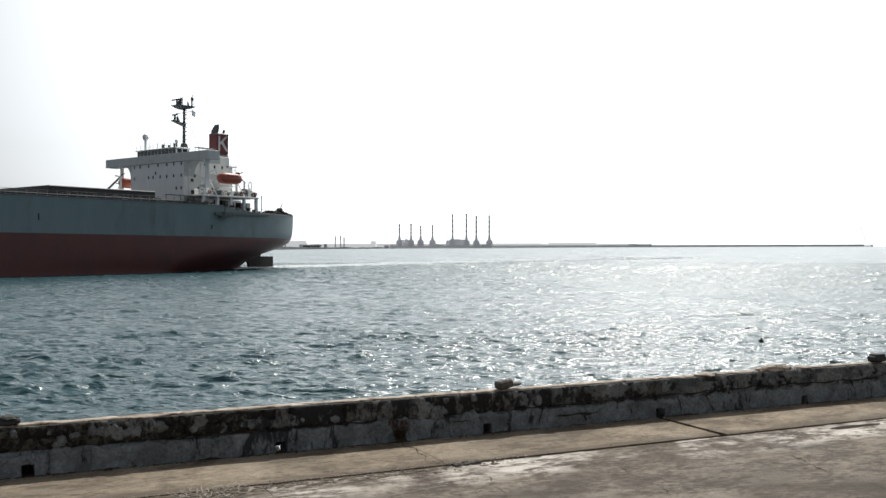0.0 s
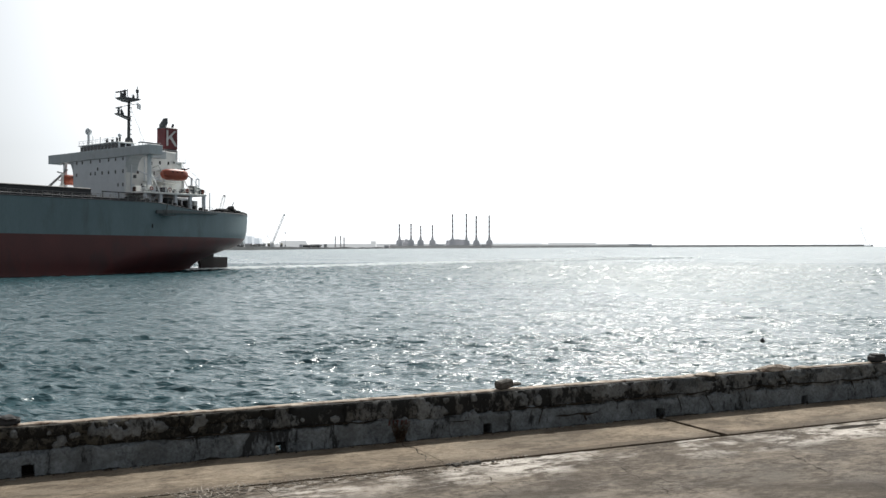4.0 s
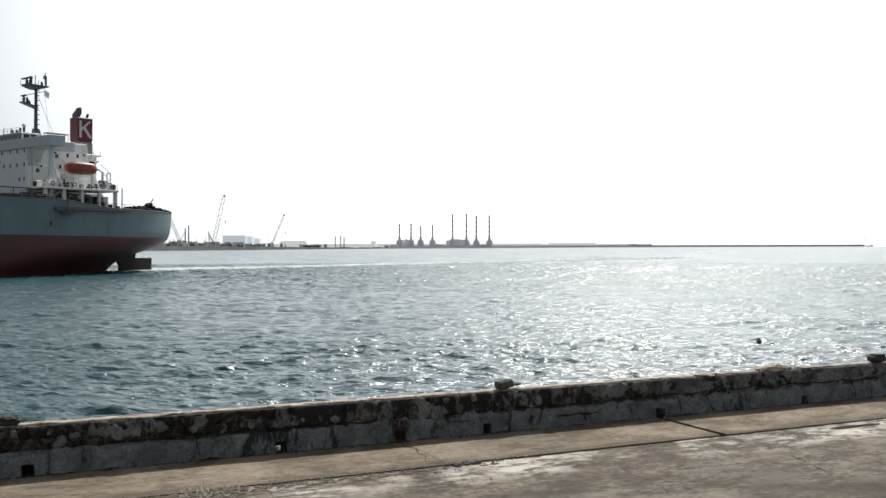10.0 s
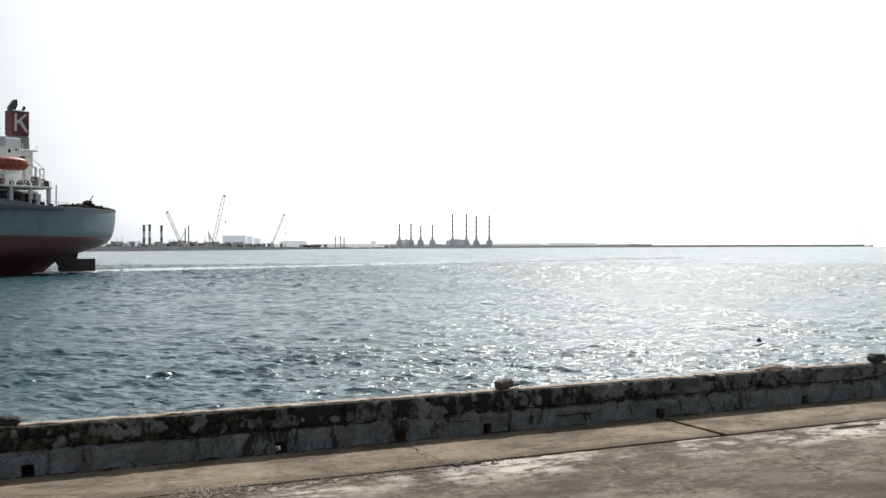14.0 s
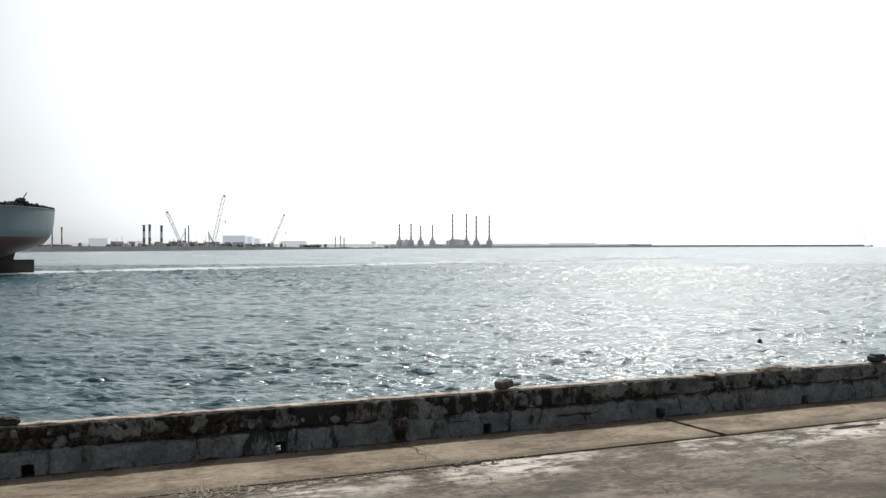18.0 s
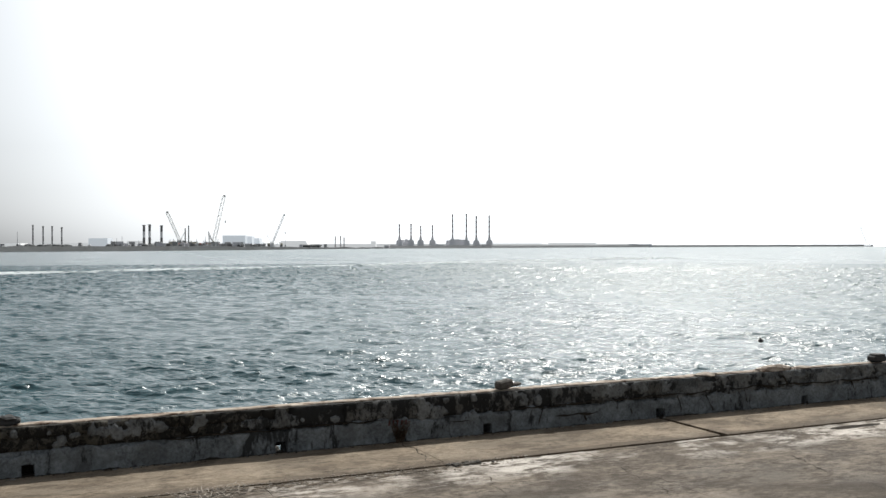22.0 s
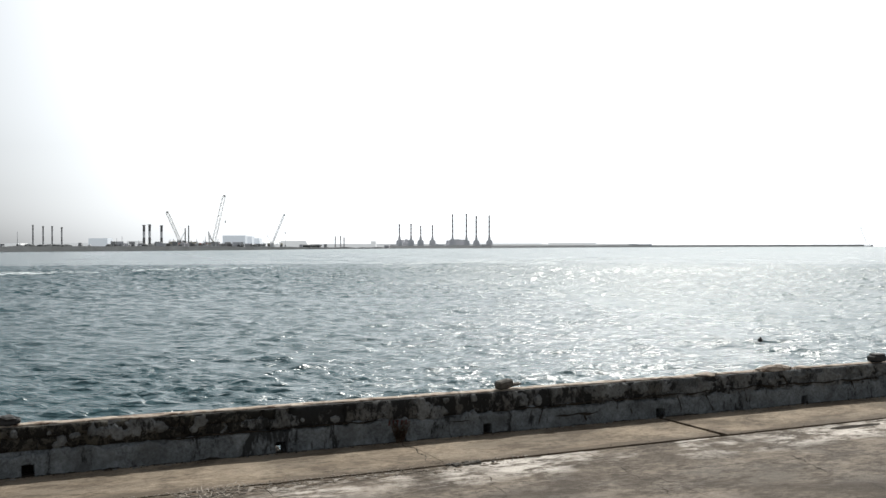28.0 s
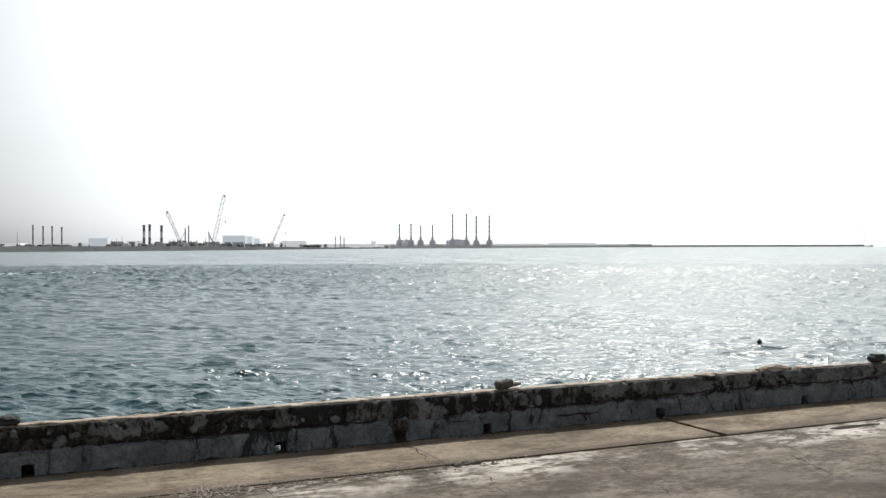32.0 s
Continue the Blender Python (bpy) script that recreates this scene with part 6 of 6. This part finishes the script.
gr = random.Random(9)
bm = B()
for k in range(420):
    x = gr.uniform(-3, 15)
    y = -0.035 - abs(gr.gauss(0, 0.02)) if gr.random() < 0.8 else -1.36 + abs(gr.gauss(0, 0.05))
    r = gr.uniform(0.003, 0.009)
    lump(bm, (x, y, r * 0.3), r * 1.5, r, r * 0.8, k, 0.4, 6, 4)
# ragged dark seam at the foot: grime and contact shade in one colour
for k in range(300):
    x = -3 + 18.0 * k / 300
    w = 0.012 + 0.022 * max(0.0, noise.noise(Vector((x * 2.2, 0, 3))) + 0.35)
    q = [bm.verts.new(v) for v in ((x, -w - 0.012 * noise.noise(Vector((x * 7, 1, 0))) - 0.01, 0.0075), (x + 0.058, -w - 0.012 * noise.noise(Vector((x * 7 + 0.4, 1, 0))) - 0.01, 0.0075), (x + 0.058, 0.0, 0.016), (x, 0.0, 0.016))]
    if noise.noise(Vector((x * 1.3, 4, 4))) > -0.25:
        bm.faces.new(q)
grit = tagged(new("loose_grit", mesh_of("loose_grit", bm, M_grit_shade)), "dark grit and chips with a seam of grime and painted shade along the wall's foot", "grit", "", "stuff")
grit.matrix_basis = QUAY

# pale chips of broken render along the wall's foot and crumbs where the joint has broken up
cr = random.Random(21)
bm = B()
for k in range(260):
    x = cr.uniform(-2, 14)
    if noise.noise(Vector((x * 1.1, 8, 2))) < -0.05:
        continue
    r = cr.uniform(0.004, 0.014)
    lump(bm, (x, -0.05 - abs(cr.gauss(0, 0.035)), r * 0.4), r * 1.7, r, r * 0.8, k + 3, 0.45, 6, 4)
chips = tagged(new("render_chips", mesh_of("render_chips", bm, M_chip)), "grey chips of fallen cement render by the wall", "rubble", "", "stuff")
chips.matrix_basis = QUAY
bm = B()
for k in range(900):
    x = cr.uniform(0.3, 5.4) if k < 520 else cr.gauss(1.9, 0.55)
    spread = 0.05 + 0.16 * max(0.0, 1 - abs(x - 4.4) / 0.8) + 0.10 * max(0.0, 1 - abs(x - 2.2) / 1.2)
    r = cr.uniform(0.002, 0.006) * (2.2 if cr.random() < 0.12 else 1.0)
    y = -1.36 + cr.gauss(0, spread)
    if y > -1.36:
        y = -1.36 + (y + 1.36) * 0.3
    lump(bm, (x, y, r * 0.3 - (0.012 if y < -1.36 else 0)), r * 1.6, r * 1.1, r * 0.8, k + 70, 0.5, 6, 4)
crumbs = tagged(new("joint_crumbs", mesh_of("joint_crumbs", bm, M_crumb)), "crumbled concrete bits along the broken joint", "rubble", "", "stuff")
crumbs.matrix_basis = QUAY

# crazed pale crust where the filled joint has lifted
bm = B()
net = {}
for i in range(15):
    for j in range(10):
        net[i, j] = Vector((1.40 + 0.052 * i + cr.uniform(-0.022, 0.022), -1.78 + 0.062 * j + 0.01 * i + cr.uniform(-0.026, 0.026), 0))
for (i, j), a in net.items():
    for b in (net.get((i + 1, j)), net.get((i, j + 1))):
        out = math.hypot((a.x - 1.76) / 0.36, (a.y + 1.47) / 0.30)
        if b is None or cr.random() < 0.22 + 0.75 * max(0.0, out - 0.6):
            continue
        across = Vector((a.y - b.y, b.x - a.x, 0)).normalized() * cr.uniform(0.004, 0.009)
        zl, zh = Vector((0, 0, -0.012)), Vector((0, 0, cr.uniform(0.001, 0.005)))
        v = [bm.verts.new(q) for q in (a - across + zl, b - across + zl, b + across + zl, a + across + zl, a + across * 0.5 + zh, b + across * 0.5 + zh, b - across * 0.5 + zh, a - across * 0.5 + zh)]
        for f in ((7, 6, 5, 4), (0, 1, 6, 7), (2, 3, 4, 5), (1, 2, 5, 6), (3, 0, 7, 4)):
            bm.faces.new([v[k] for k in f])
crust = tagged(new("joint_crust", mesh_of("joint_crust", bm, M_crumb)), "crazed pale crust over the filled joint", "rubble", "", "stuff")
crust.matrix_basis = QUAY

# a small heap of broken lumps where the strip's cross crack meets the joint
bm = B()
for k in range(46):
    x, y = 4.62 + cr.gauss(0, 0.13), -1.375 + cr.gauss(0, 0.03)
    q = cr.uniform(0.008, 0.024)
    lump(bm, (x, y, q * 0.35 - 0.008), q * 1.5, q, q * 0.8, k + 400, 0.6, 7, 5)
heap = tagged(new("joint_rubble", mesh_of("joint_rubble", bm, M_rock)), "dark broken concrete lumps in the joint", "rubble", "", "stuff")
heap.matrix_basis = QUAY

# flakes of broken concrete along the crumbled joint
bm = B()
for k in range(190):
    x = cr.uniform(0.4, 5.0)
    y = -1.39 + cr.gauss(-0.03, 0.07 + 0.05 * max(0.0, 1 - abs(x - 4.5) / 0.7))
    r, th, turn = cr.uniform(0.012, 0.04), cr.uniform(0.002, 0.006), cr.uniform(0, 6.28)
    base = 0.001 if y > -1.36 else -0.013 if x > 2.3 else -0.005
    ring_lo, ring_hi = [], []
    for i in range(6):
        t = turn + 6.283 * i / 6
        q = r * cr.uniform(0.6, 1.25)
        ring_lo.append(bm.verts.new((x + 1.6 * q * math.cos(t), y + q * math.sin(t), base)))
        ring_hi.append(bm.verts.new((x + 1.4 * q * math.cos(t), y + 0.85 * q * math.sin(t), base + th + 0.0015 * cr.uniform(-1, 1))))
    bm.faces.new(ring_hi)
    for i in range(6):
        bm.faces.new((ring_lo[i], ring_lo[(i + 1) % 6], ring_hi[(i + 1) % 6], ring_hi[i]))
flakes = tagged(new("concrete_flakes", mesh_of("concrete_flakes", bm, M_strip)), "thin flakes of broken concrete along the joint", "rubble", "", "stuff")
flakes.matrix_basis = QUAY

# ---- what moves ----
def motions():
    turn = pose(0, 0, 0, 0, 0, -128.22)
    rows = []
    for k in range(33):
        s = 226 * (0.01672 * k - 3.385e-5 * k * k - 1.88e-7 * k ** 3)
        rows.append((k, Matrix.Translation(MAST0 + FWD * s + Vector((0, 0, 0.1))) @ turn @ pose(0, 0, 0, 0, -0.55, 0)))      # trimmed by the stern
    walk(ship, rows)
    walk(water_a, [(k * 4, pose(-0.2 * k * 4 + 3.2, -0.75 * k * 4 + 12, 0)) for k in range(9)])
    walk(water_b, [(k * 4, pose(-0.55 * k * 4 + 8.8, -0.45 * k * 4 + 7.2, 0)) for k in range(9)])
    walk(wake, [(0, pose(0, 0, 0.06)), (8, pose(0, 0, 0.0)), (20, pose(0.1, -0.2, -0.09)), (26, pose(0.2, -0.35, -0.16)), (32, pose(0.3, -0.5, -0.26))])      # the foam slowly settles
    walk(buoy, [(k, pose(17.35 + 0.12 * math.sin(k * 1.7), 51.8, 0.2 + 0.05 * math.sin(k * 2.3), 8 * math.sin(k * 1.9), 8 * math.cos(k * 1.3))) for k in range(33)])


motions()
